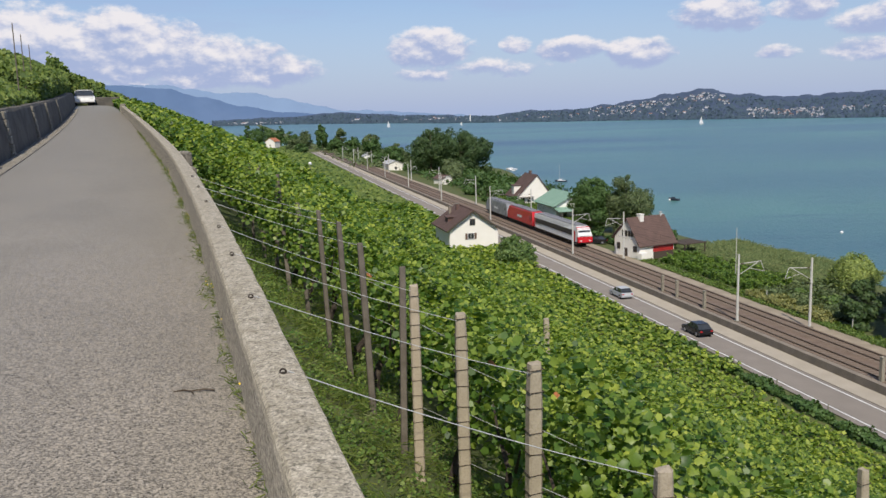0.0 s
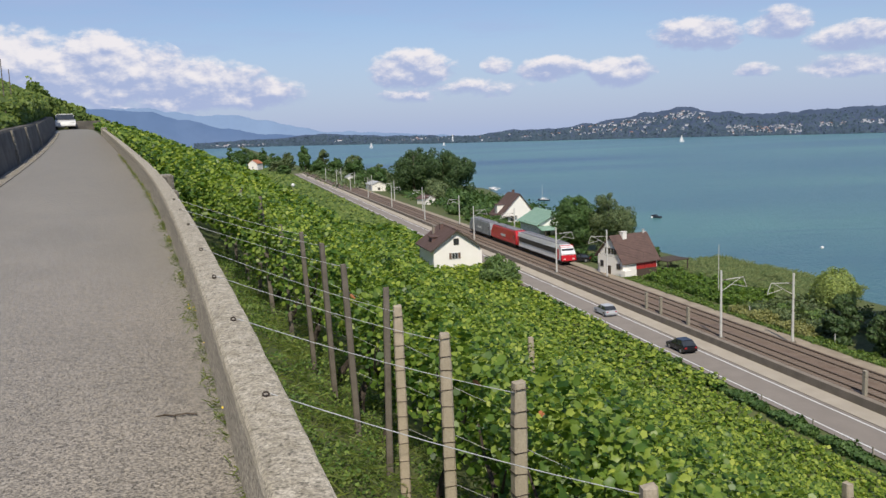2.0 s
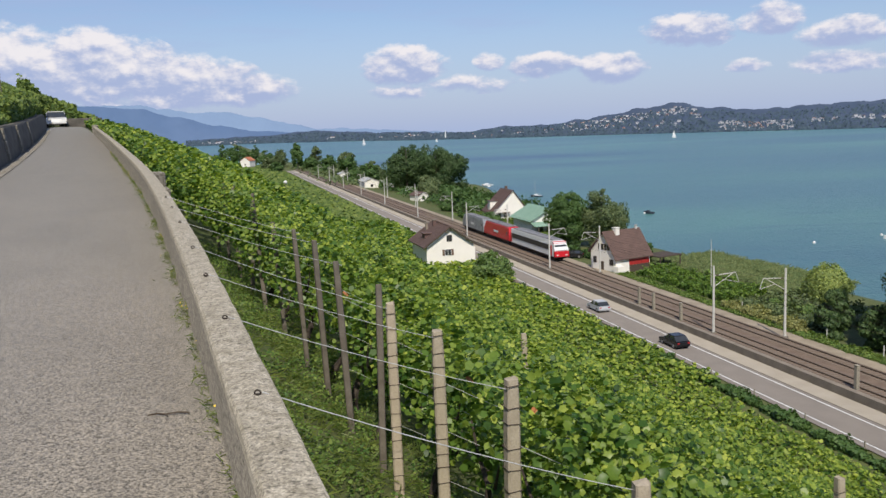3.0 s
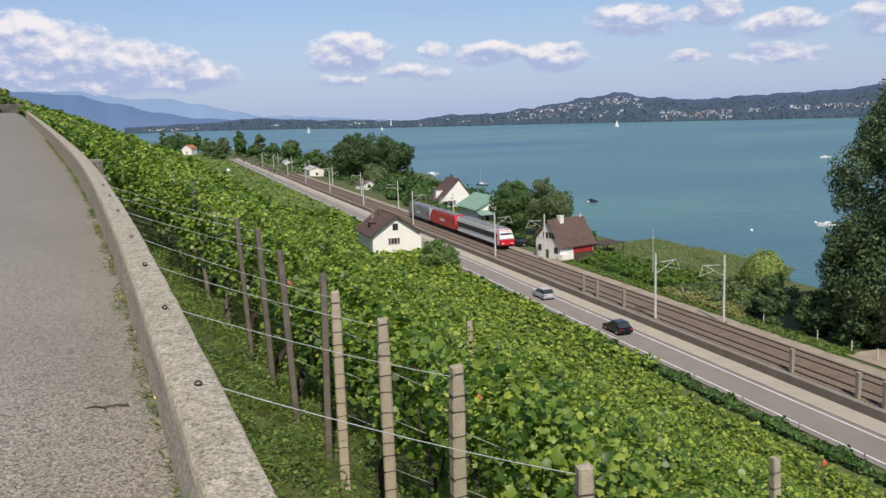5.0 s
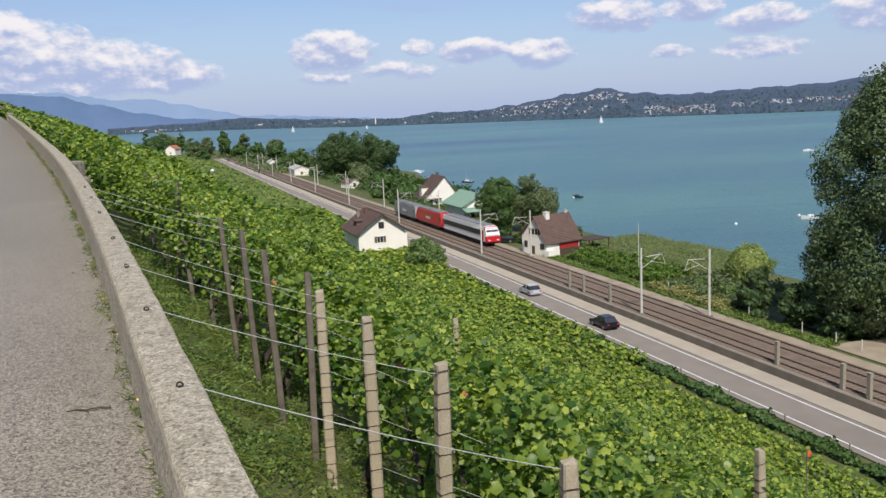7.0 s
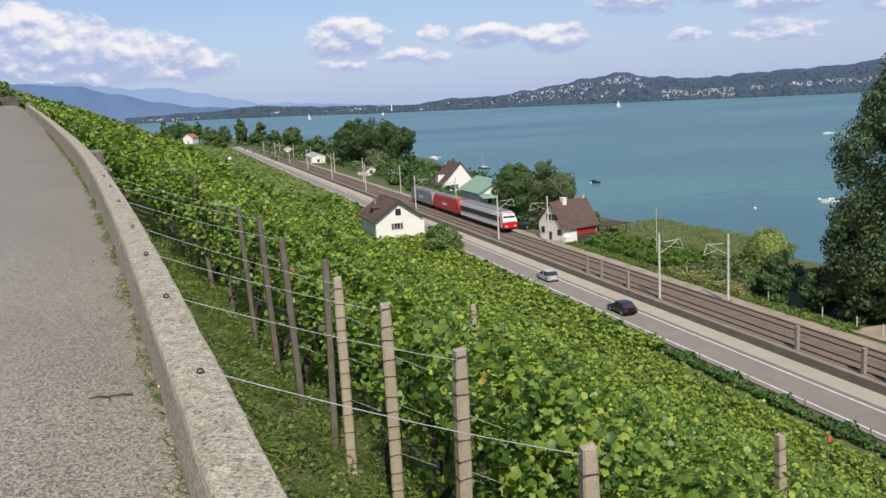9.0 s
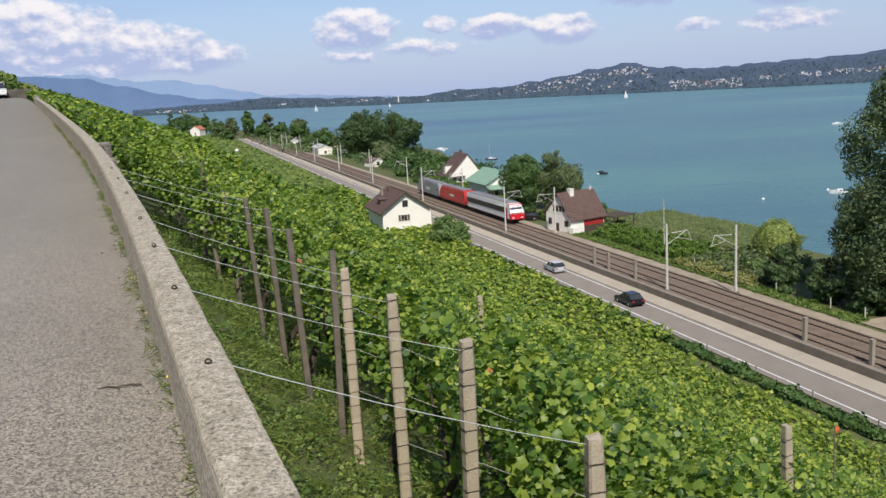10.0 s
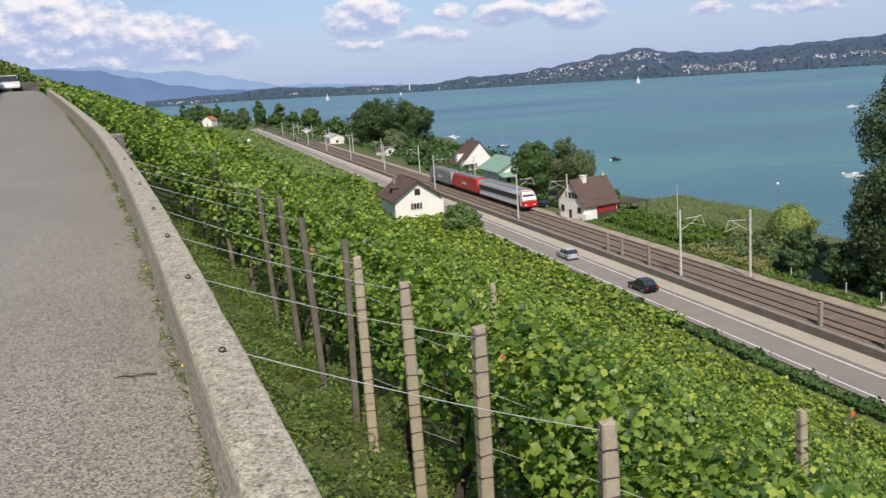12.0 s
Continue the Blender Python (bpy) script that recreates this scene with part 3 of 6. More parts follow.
def leaf_cloud(name, pts, normals, sizes, mat, shape, parent=None):
    """One mesh of many leaves: shape is an outline fan in the leaf's plane, (k, 3), its first vertex the fan's centre."""
    n, k = len(pts), len(shape)
    a = rng.uniform(0, 2 * np.pi, n)
    nz = normals / np.linalg.norm(normals, axis=1, keepdims=True)
    ref = np.column_stack([np.cos(a), np.sin(a), 0.3 * np.sin(3 * a)])
    tx = np.cross(nz, ref)
    tx /= np.linalg.norm(tx, axis=1, keepdims=True) + 1e-9
    ty = np.cross(nz, tx)
    sh = np.asarray(shape)
    v = pts[:, None, :] + sizes[:, None, None] * (sh[None, :, 0, None] * tx[:, None, :] + sh[None, :, 1, None] * ty[:, None, :] + sh[None, :, 2, None] * nz[:, None, :])
    v = v.reshape(-1, 3)
    if k <= 6:
        tri = np.array([list(range(k))])
    else:
        tri = np.array([[0, i, i + 1 if i + 1 < k else 1] for i in range(1, k)])
    faces = (np.arange(n)[:, None, None] * k + tri[None]).reshape(-1, tri.shape[1])
    me = bpy.data.meshes.new(name)
    me.vertices.add(len(v))
    me.vertices.foreach_set("co", v.ravel().astype(np.float32))
    m = faces.shape[1]
    me.loops.add(faces.size)
    me.loops.foreach_set("vertex_index", faces.ravel().astype(np.int32))
    me.polygons.add(len(faces))
    me.polygons.foreach_set("loop_start", np.arange(0, faces.size, m, dtype=np.int32))
    me.materials.append(mat)
    me.update(calc_edges=True)
    ob = new(name, me)
    if parent:
        ob.parent = parent
    return ob


QUAD = [(-0.5, -0.42, 0.0), (0.5, -0.5, 0.08), (0.55, 0.45, -0.05), (-0.45, 0.52, 0.07)]
LEAF5 = [(0.0, -0.5, 0.05), (0.5, -0.22, -0.05), (0.36, 0.42, 0.05), (-0.3, 0.52, -0.04), (-0.52, -0.12, 0.06)]
_lobes = [0.28, 0.57, 0.50, 0.62, 0.51, 0.69, 0.51, 0.62, 0.50, 0.57]
VINE = [(0.0, -0.12, 0.06)] + [(r * math.sin(2 * math.pi * i / 10), -r * math.cos(2 * math.pi * i / 10), -0.12 * r * (i % 2) - 0.05) for i, r in enumerate(_lobes)]


def row_points(y, f0, f1, per_m, size, bottom=0.45, top=1.8, width=0.42, up=0.3):
    """Leaf places in one vine row, which runs down the hill from the parapet."""
    (xa, ya), (xb, yb) = slope_point(y, 0.0), slope_point(y, 1.0)
    length = math.hypot(xb - xa, yb - ya)
    d0, d1 = f0, f1
    n = int((d1 - d0) * per_m)
    if n < 1:
        return np.zeros((0, 3)), np.zeros((0, 3)), np.zeros(0)
    d = rng.uniform(d0, d1, n)
    fr = d / length
    ze = slope_z(y, 0.0)
    p = 1.0 + 0.36 * min(1, max(0, (y - 10) / 45))
    gz = ze + (Z_ROAD - 0.1 - ze) * np.minimum(1, (1.16 + 0.2 * min(1, max(0, (y - 8) / 18)) + 0.16 * min(1, max(0, (y - 32) / 25))) * fr) ** p
    ang = rng.uniform(0, 2 * np.pi, n)
    bulge = 0.75 + 0.35 * np.sin(d * 2.3 + y * 5) + 0.25 * np.sin(d * 5.1 + y * 3)
    lump = 0.14 * np.sin(d * 3.3 + y * 7) + 0.12 * np.sin(d * 1.27 + y) + 0.08 * np.sin(d * 8.9 + y * 2)
    hh = rng.beta(1.6, 1.1, n)
    top = top - 0.35 * np.clip((fr - 0.8) / 0.12, 0, 1)
    h = bottom + (top + lump - bottom) * hh
    rad = width * np.clip(bulge, 0.4, 1.5) * (0.45 + 0.75 * np.sqrt(np.clip(hh, 0.0, 1.0)))
    side = np.where(rng.random(n) < 0.5, -1.0, 1.0)
    off = side * rad * np.sqrt(rng.random(n)) + rng.normal(0, 0.04, n)
    ux, uy = (xb - xa) / length, (yb - ya) / length
    gap = np.sin(d * 6.1 + y * 11) * np.sin(h * 7.3 + y * 3 + side) + 0.7 * np.sin(off * 11 + d * 3.7 + y)
    keep = gap + 1.5 * rng.random(n) > 0.0
    pts = np.column_stack([xa + ux * d - uy * off, ya + uy * d + ux * off, gz + h])
    nrm = np.column_stack([-uy * side * 0.9, ux * side * 0.9, 0.1 + 0.8 * up + 1.1 * hh]) + rng.normal(0, 0.62, (n, 3))
    return pts[keep], nrm[keep], (size * rng.uniform(0.55, 1.35, n))[keep], hh[keep]


def canopy(y, d_end):
    """Leaf sets of one row by kind of leaf: bigger and fewer leaves as the row runs away down the hill."""
    sets = {}
    length = math.hypot(*(Vector(slope_point(y, 1)) - Vector(slope_point(y, 0))))
    d = HEAD + 0.25 - 1.35 * min(1, max(0, (y - 10.5) / 7.0))
    while d < length - 3.6:
        step = 1.2 if d < 12 else 3.0
        far = (row_place(y, d + step / 2) - Vector((0, 0, 1.6))).length
        size = 0.06 if far < 11 else max(0.062, 0.0039 * far)
        shape = "lobed" if far < 7.5 else "plain" if far < 24 else "coarse"
        cover = 7.5 - 2.9 * min(1, max(0, (far - 7) / 20))
        if d < d_end:
            got = row_points(y, d, min(d + step, d_end), cover / size ** 2, size, 0.45 if far < 16 else 0.75, 1.8 - (0.45 * min(1, max(0, (y - 26) / 20)) if d < 7 else 0), up=min(1.0, far / 30))
        else:
            got = row_points(y, d, min(d + step, length - 3.4), 4.0 / size ** 2, size, 0.02, 0.75, 0.7, up=0.8)
        if len(got[0]):
            # paler leaves: shoots by height, painted sunlight by distance and slope
            young_lit = rng.random(len(got[0])) < np.clip((got[3] - 0.3) * 1.2, 0.06, 0.9) * (0.42 + 0.7 * min(1, far / 24)) * (1.5 if d > 20 else 1.0) * (1 - 0.65 * min(1, max(0, (far - 150) / 60))) * (1 - (0.45 * min(1, max(0, (y - 14) / 12)) if d < 18 else 0))
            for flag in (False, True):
                pick = young_lit == flag
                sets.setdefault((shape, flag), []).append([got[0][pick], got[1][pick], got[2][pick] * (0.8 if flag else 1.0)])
        d += step
    return sets


def hang_leaves(sets, parent=None, names=("foliage", "young_foliage")):
    shapes = {"lobed": VINE, "plain": LEAF5, "coarse": QUAD}
    made = []
    for (shape, young_lit), got in sets.items():
        cols = [np.concatenate([g[i] for g in got]) for i in range(3)]
        made.append(leaf_cloud(names[young_lit], *cols, M_YOUNG_LIT if young_lit else M_LEAF, shapes[shape], parent))
    return made



ROWS = [-1.6, -0.3, 0.95, 2.2, 3.485, 4.735, 5.935, 7.125, 8.8, 9.85, 11.0, 12.5, 14.1, 15.4]
y = 16.8
while y < 230:
    ROWS.append(y)
    y += 1.35 if y < 60 else 1.7
HEAD = 1.45   # from the parapet's foot to a row's end post


def row_place(y, d):
    (xa, ya), (xb, yb) = slope_point(y, 0.0), slope_point(y, 1.0)
    length = math.hypot(xb - xa, yb - ya)
    return Vector((xa + (xb - xa) * d / length, ya + (yb - ya) * d / length, slope_z(y, d / length)))


def vine_trunk(rnd):
    """A gnarled, bent vine stem."""
    bm = bmesh.new()
    p, r = Vector((0, 0, -0.08)), 0.06
    for i in range(7):
        q = p + Vector((rnd.uniform(-0.07, 0.07), rnd.uniform(-0.07, 0.07), 0.13))
        tube(bm, p, q, r, r * 0.9, 7)
        bmesh.ops.create_icosphere(bm, subdivisions=1, radius=r * rnd.uniform(0.9, 1.25), matrix=Matrix.Translation(q))
        p, r = q, r * 0.88
    for k in (-1, 1):
        q = p + Vector((0.32 * k, rnd.uniform(-0.08, 0.08), 0.12))
        tube(bm, p, q, r, r * 0.6, 6)
        tube(bm, q, q + Vector((0.2 * k, 0, 0.25)), r * 0.6, r * 0.3, 5)
    return bm


def build_near_rows():
    rnd = random.Random(3)
    trunks = []
    for i in range(4):
        me = bpy.data.meshes.new("vine_trunk")
        bm = vine_trunk(rnd)
        bm.to_mesh(me)
        bm.free()
        me.materials.append(M_VINEBARK)
        trunks.append(me)
    for y in ROWS[:14]:
        row = thing("vine_row", label="trellised row of leafy green grapevines running downhill", category="grapevines", group="vine rows")
        hang_leaves(canopy(y, 41.5), row)
        for k in range(5):
            t = new("vine_trunk", rnd.choice(trunks))
            t.matrix_basis = Matrix.Translation(row_place(y, HEAD + 0.3 + 1.25 * k)) @ pose(0, 0, 0, rnd.uniform(-8, 8), rnd.uniform(-8, 8), YAW - 90 + rnd.uniform(-25, 25))
            t.parent = row
        for h in (0.72, 1.12, 1.5):
            bm = poly_tube(bmesh.new(), [row_place(y, d) + Vector((0, 0, h)) for d in (HEAD, 4.2, 8.0, 12.0)], 0.002, 4)
            part("trellis_wire", bm, M_WIRE, row, "thin galvanised trellis wire")


def build_far_rows():
    bands = {}
    for y in ROWS[14:]:
        length = math.hypot(*(Vector(slope_point(y, 1)) - Vector(slope_point(y, 0))))
        band = bands.setdefault(0 if y < 32 else 1 if y < 70 else 2, {})
        for key, got in canopy(y, length - (7.8 if y < 32 else 5.2 if y < 70 else 2.0)).items():
            band.setdefault(key, []).extend(got)
    for k, label in enumerate(("dense green vine rows below the parapet", "bright green vine rows covering the slope", "farther green vine rows on the curving slope")):
        for ob in hang_leaves(bands[k], None, ("vineyard", "vineyard_shoots")):
            tagged(ob, label, "vineyard", kind="stuff")


def build_distant_slope():
    """The vineyard's far end, where rows cannot be told apart."""
    n = 56000
    y = 228 + 700 * rng.random(n) ** 1.7
    fr = rng.uniform(0.0, 0.97, n)
    pts = []
    for a, f in zip(y, fr):
        x, yy = slope_point(a, f)
        place, lift = Vector((x, yy, 0)), 1.5 * rng.random()
        if place.dot(N) > shore_q(place.dot(U)) - 12:
            continue
        pts.append((x, yy, slope_z(a, f) + lift))
    n = len(pts)
    y = np.array(pts)[:, 1]
    nrm = rng.normal(0, 0.4, (n, 3)) + np.array([0.1, -0.4, 0.8])
    ob = leaf_cloud("distant_vineyard", np.array(pts), nrm, rng.uniform(0.7, 1.3, n) * (1 + np.clip(y - 228, 0, 700) / 600), M_SLOPE, QUAD)
    tagged(ob, "distant green vineyard slope above the road", "vineyard", kind="stuff")


M_SLOPE = surface("slope_leaf", (0.10, 0.16, 0.034), (0.15, 0.215, 0.045), 0.5, 0.6, 0.0, 4.0, per_island=0.4, trans=0.25)
build_near_rows()
build_far_rows()
build_distant_slope()


# ---- end posts, hooks and anchor wires ----
def ring_mesh(w):
    bm = bmesh.new()
    c = [Vector((x * w, y * w, 0)) for x, y in ((-1, -1), (1, -1), (1, 1), (-1, 1))]
    for a, b in zip(c, c[1:] + c[:1]):
        tube(bm, a, b, 0.0028, n=5)
    me = bpy.data.meshes.new("wire_wrap")
    bm.to_mesh(me)
    bm.free()
    me.materials.append(M_BLACK)
    return me


def post_body(w, h, rnd):
    """A square post, chipped at its head and slightly tapered."""
    bm = bmesh.new()
    n = 9
    loops = []
    for i in range(n + 1):
        z = -0.35 + (h + 0.35) * i / n
        k = w * (1.0 - 0.06 * i / n)
        if i == n:
            k *= 0.86
        c = k * 0.72
        ring = [(-c, -k), (c, -k), (k, -c), (k, c), (c, k), (-c, k), (-k, c), (-k, -c)]
        loops.append([bm.verts.new((x + rnd.uniform(-1, 1) * 0.0016, y + rnd.uniform(-1, 1) * 0.0016, z + (rnd.uniform(-0.012, 0.006) if i == n else 0))) for x, y in ring])
    for a, b in zip(loops, loops[1:]):
        for j in range(8):
            bm.faces.new((a[j], a[(j + 1) % 8], b[(j + 1) % 8], b[j]))
    bm.faces.new(loops[-1])
    return bm


RING = ring_mesh(0.047)


def end_post(y, d, top, lean, wood, rnd):
    p = row_place(y, d)
    h = top - p.z
    label = "weathered grey wooden trellis post" if wood else "pale concrete trellis post wrapped with wire rings"
    post = thing("vineyard_post", Matrix.Translation(p) @ pose(0, 0, 0, lean[0], lean[1], YAW + rnd.uniform(-8, 8)), label, "post", "vineyard posts")
    part("post_body", post_body(rnd.uniform(0.03, 0.038) if wood else 0.046, h, rnd), M_WOOD if wood else M_POST, post)
    if not wood:
        z = 0.1
        while z < h - 0.02:
            r = new("wire_wrap", RING)
            r.parent = post
            r.matrix_basis = pose(0, 0, z, rnd.uniform(-5, 5), rnd.uniform(-5, 5), 0)
            z += rnd.uniform(0.10, 0.17)
    return p + Vector((0, 0, h))


def build_posts():
    rnd = random.Random(11)
    tops = {}
    spec = [(0.95, -0.25, False), (2.2, -0.18, False), (3.485, -0.08, False), (4.735, 0.07, False), (5.935, 0.11, False), (7.125, 0.10, False), (7.63, 0.17, True), (8.8, 0.26, True),
            (9.85, 0.37, True), (11.0, 0.38, True), (12.5, 0.35, True), (14.1, 0.55, True), (15.4, 0.6, True), (16.8, 0.66, True), (18.15, 0.7, True), (19.5, 0.75, True)]
    for y, top, wood in spec:
        tops[y] = end_post(y, HEAD + (0.11 if y == 3.485 else 0.0), top, (rnd.uniform(-3.5, 3.5), rnd.uniform(-3, 4)) if wood else (rnd.uniform(-1.5, 1.5), rnd.uniform(-1, 2)), wood, rnd)
    for y, d in ((5.935, 5.1), (11.0, 4.6)):
        p = row_place(y, d)
        end_post(y, d, p.z + (2.28 if y < 7 else 2.05), (rnd.uniform(-3, 3), rnd.uniform(-3, 3)), False, rnd)
    hooks = [(1.9, 2.2), (3.13, 3.485), (4.35, 4.735), (5.54, 5.935), (6.70, 7.125), (8.29, 8.8), (9.58, 9.85), (10.8, 11.0)]
    for yh, yp in hooks:
        way, n = wall_way(yh)
        p = Vector((wall_x(yh), yh, road_z(yh) + 0.514)) + n * 0.11
        hook = thing("anchor_hook", Matrix.Translation(p), "small rusty iron ring set in the coping", "hook", "anchor hooks")
        bm = bmesh.new()
        tube(bm, (0, 0, -0.02), (0, 0, 0.012), 0.008, n=8)
        part("stud", bm, M_BLACK, hook)
        bm = bmesh.new()
        ring = [Vector((0.012 * math.cos(a), 0.005, 0.013 + 0.012 * math.sin(a))) for a in [k * math.pi / 5 for k in range(10)]]
        for a, b in zip(ring, ring[1:] + ring[:1]):
            tube(bm, a, b, 0.0038, n=5)
        part("ring", bm, M_BLACK, hook)
        bm = bmesh.new()
        a, b = p + n * 0.02 + Vector((0, 0, 0.015)), tops[yp] - Vector((0, 0, 0.06))
        poly_tube(bm, [a.lerp(b, i / 8) - Vector((0, 0, 0.10 * (i / 8) * (1 - i / 8))) for i in range(9)], 0.0025)
        tagged(part("anchor_wire", bm, M_WIRE), "taut galvanised wire from parapet to trellis post", "wire", "anchor wires")


build_posts()


# ---- weeds ----
def build_weeds():
    n = 72000
    y = 0.4 + 19.5 * rng.random(n) ** 1.5
    d = rng.uniform(-0.08, 2.2, n)
    pts = np.array([row_place(a, b) for a, b in zip(y, d)])
    clump = np.array([noise.noise(Vector((p[0] * 1.6, p[1] * 1.6, 0))) for p in pts])
    keep = clump + rng.uniform(-0.3, 0.4, n) > 0.0
    pts = pts[keep]
    m = len(pts)
    pts[:, 2] += rng.uniform(0.0, 0.16, m) * (1 + np.clip(clump[keep], 0, 1))
    nrm = rng.normal(0, 0.6, (m, 3)) + np.array([0, 0, 0.9])
    ob = leaf_cloud("weeds", pts, nrm, rng.uniform(0.015, 0.042, m), M_WEED, LEAF5)
    tagged(ob, "low green weeds and grass below the parapet", "weeds", kind="stuff")
    # grass blades standing among the weeds
    n = 26000
    y = 0.4 + 15 * rng.random(n) ** 1.4
    d = rng.uniform(-0.05, 2.4, n)
    pts = np.array([row_place(a, b) for a, b in zip(y, d)])
    tuft = np.array([noise.noise(Vector((p[0] * 2.3, p[1] * 2.3, 7.0))) for p in pts])
    pts = pts[tuft + rng.uniform(-0.25, 0.25, n) > 0.05]
    m = len(pts)
    pts[:, 2] += rng.uniform(0.03, 0.2, m)
    a = rng.uniform(0, 2 * np.pi, m)
    nrm = np.column_stack([np.cos(a), np.sin(a), rng.uniform(-0.1, 0.5, m)])
    ob = leaf_cloud("grass", pts, nrm, rng.uniform(0.04, 0.09, m), M_BLADE, BLADE)
    tagged(ob, "long green grass blades below the parapet", "grass", kind="stuff")
    # tufts along the foot of the parapet, on the lane
    n = 9500
    y = rng.uniform(0.8, 34, n)
    nz = np.array([noise.noise(Vector((0, a * 1.9, 4.0))) + 0.5 * noise.noise(Vector((3, a * 6, 1.0))) for a in y])
    keep = nz + rng.uniform(-0.35, 0.35, n) > 0.08
    y, nz = y[keep], nz[keep]
    pts = []
    for a, k in zip(y, nz):
        way, nn = wall_way(a)
        hgt = 0.03 + 0.16 * max(0, k)
        w = 0.03 - abs(rng.normal(0, 0.03 + 0.06 * max(0, k)))
        pts.append(Vector((wall_x(a), a, road_z(a))) + nn * w + Vector((0, 0, rng.uniform(0, hgt))))
    pts = np.array(pts)
    m = len(pts)
    nrm = rng.normal(0, 0.9, (m, 3)) + np.array([-0.5, -0.3, 0.2])
    ob = leaf_cloud("wall_foot_weeds", pts, nrm, rng.uniform(0.014, 0.042, m), M_BLADE, BLADE)
    tagged(ob, "straggling weeds along the foot of the parapet", "weeds", kind="stuff")
    k = rng.choice(m, 70)
    flowers = pts[k] + np.array([0, 0, 0.03])
    ob = leaf_cloud("yellow_flowers", flowers, rng.normal(0, 0.4, (70, 3)) + np.array([-0.3, -0.5, 0.8]), rng.uniform(0.007, 0.013, 70), M_YELLOW, QUAD)
    tagged(ob, "tiny yellow wild flowers among the weeds", "flowers", kind="stuff")


BLADE = [(-0.08, -0.9, 0.0), (0.08, -0.9, 0.0), (0.06, 0.7, 0.1), (-0.03, 0.95, 0.15)]
M_WEED = surface("weed_leaf", (0.098, 0.196, 0.037), (0.161, 0.247, 0.055), 1.6, 0.6, 0.0, 20.0, c3=(0.184, 0.149, 0.057), per_island=0.4, trans=0.3, speck=0.4)
M_BLADE = surface("grass_blade", (0.115, 0.185, 0.038), (0.17, 0.22, 0.055), 1.6, 0.5, 0.0, 20.0, c3=(0.2, 0.18, 0.07), per_island=0.35, trans=0.35, speck=0.3)
M_YELLOW = surface("yellow_petal", (0.75, 0.55, 0.04), (0.8, 0.6, 0.06), 20.0, 0.6, 0.0, 50.0)
build_weeds()

# ---- houses by the railway ----
def roof_slabs(w, l, eave, ridge_h, over, thick, ridge_x=0.0, left_eave=None):
    """Two roof planes with thickness; the ridge runs along y."""
    out = []
    le = eave if left_eave is None else left_eave
    for side, ev in ((-1, le), (1, eave)):
        bm = bmesh.new()
        x1 = side * (w / 2 + over)
        zr = ridge_h
        slope = (ridge_h - ev) / abs(side * w / 2 - ridge_x)
        z1 = ev - slope * over
        prof = [(ridge_x, zr), (x1, z1), (x1, z1 + thick), (ridge_x, zr + thick)]
        a = [bm.verts.new((x, -over, z)) for x, z in prof]
        b = [bm.verts.new((x, l + over, z)) for x, z in prof]
        for j in range(4):
            bm.faces.new((a[j], a[(j + 1) % 4], b[(j + 1) % 4], b[j]))
        bm.faces.new(a)
        bm.faces.new(b)
        out.append(bm)
    return out


def gable_walls(w, l, eave, ridge_h, ridge_x=0.0, left_eave=None):
    bm = bmesh.new()
    le = eave if left_eave is None else left_eave
    prof = [(-w / 2, -0.8), (w / 2, -0.8), (w / 2, eave), (ridge_x, ridge_h), (-w / 2, le)]
    a = [bm.verts.new((x, 0, z)) for x, z in prof]
    b = [bm.verts.new((x, l, z)) for x, z in prof]
    for j in range(5):
        bm.faces.new((a[j], a[(j + 1) % 5], b[(j + 1) % 5], b[j]))
    bm.faces.new(a)
    bm.faces.new(b)
    return bm


def window(house, x, y, z, w, h, face, shutters=False, mat=None):
    """A window in a wall that faces -y (face 0), +x (1) or -x (3) of its house."""
    turn = {0: 0, 1: 90, 3: -90}[face]
    fr = new("window")
    fr.parent = house
    fr.matrix_basis = pose(x, y, z, 0, 0, turn)
    bm = bmesh.new()
    for x0, x1, z0, z1 in ((-w / 2 - 0.07, -w / 2, -0.07, h + 0.07), (w / 2, w / 2 + 0.07, -0.07, h + 0.07), (-w / 2, w / 2, -0.07, 0), (-w / 2, w / 2, h, h + 0.07), (-0.03, 0.03, 0, h)):
        box(bm, x0, x1, -0.06, 0.02, z0, z1)
    part("window_frame", bm, mat or M_DARKWOOD, fr)
    part("pane", new_box(-w / 2, w / 2, -0.03, 0.01, 0, h), M_GLASS, fr)
    if shutters:
        for k in (-1, 1):
            c = k * (w / 2 + 0.07 + w * 0.22)
            part("shutter", new_box(c - w * 0.2, c + w * 0.2, -0.075, -0.01, -0.03, h + 0.03, 0.01), M_SHUTTER, fr)


M_SHUTTER = surface("brown_shutter", (0.13, 0.085, 0.06), (0.17, 0.11, 0.08), 2.0, 0.7, 0.1, 20.0)


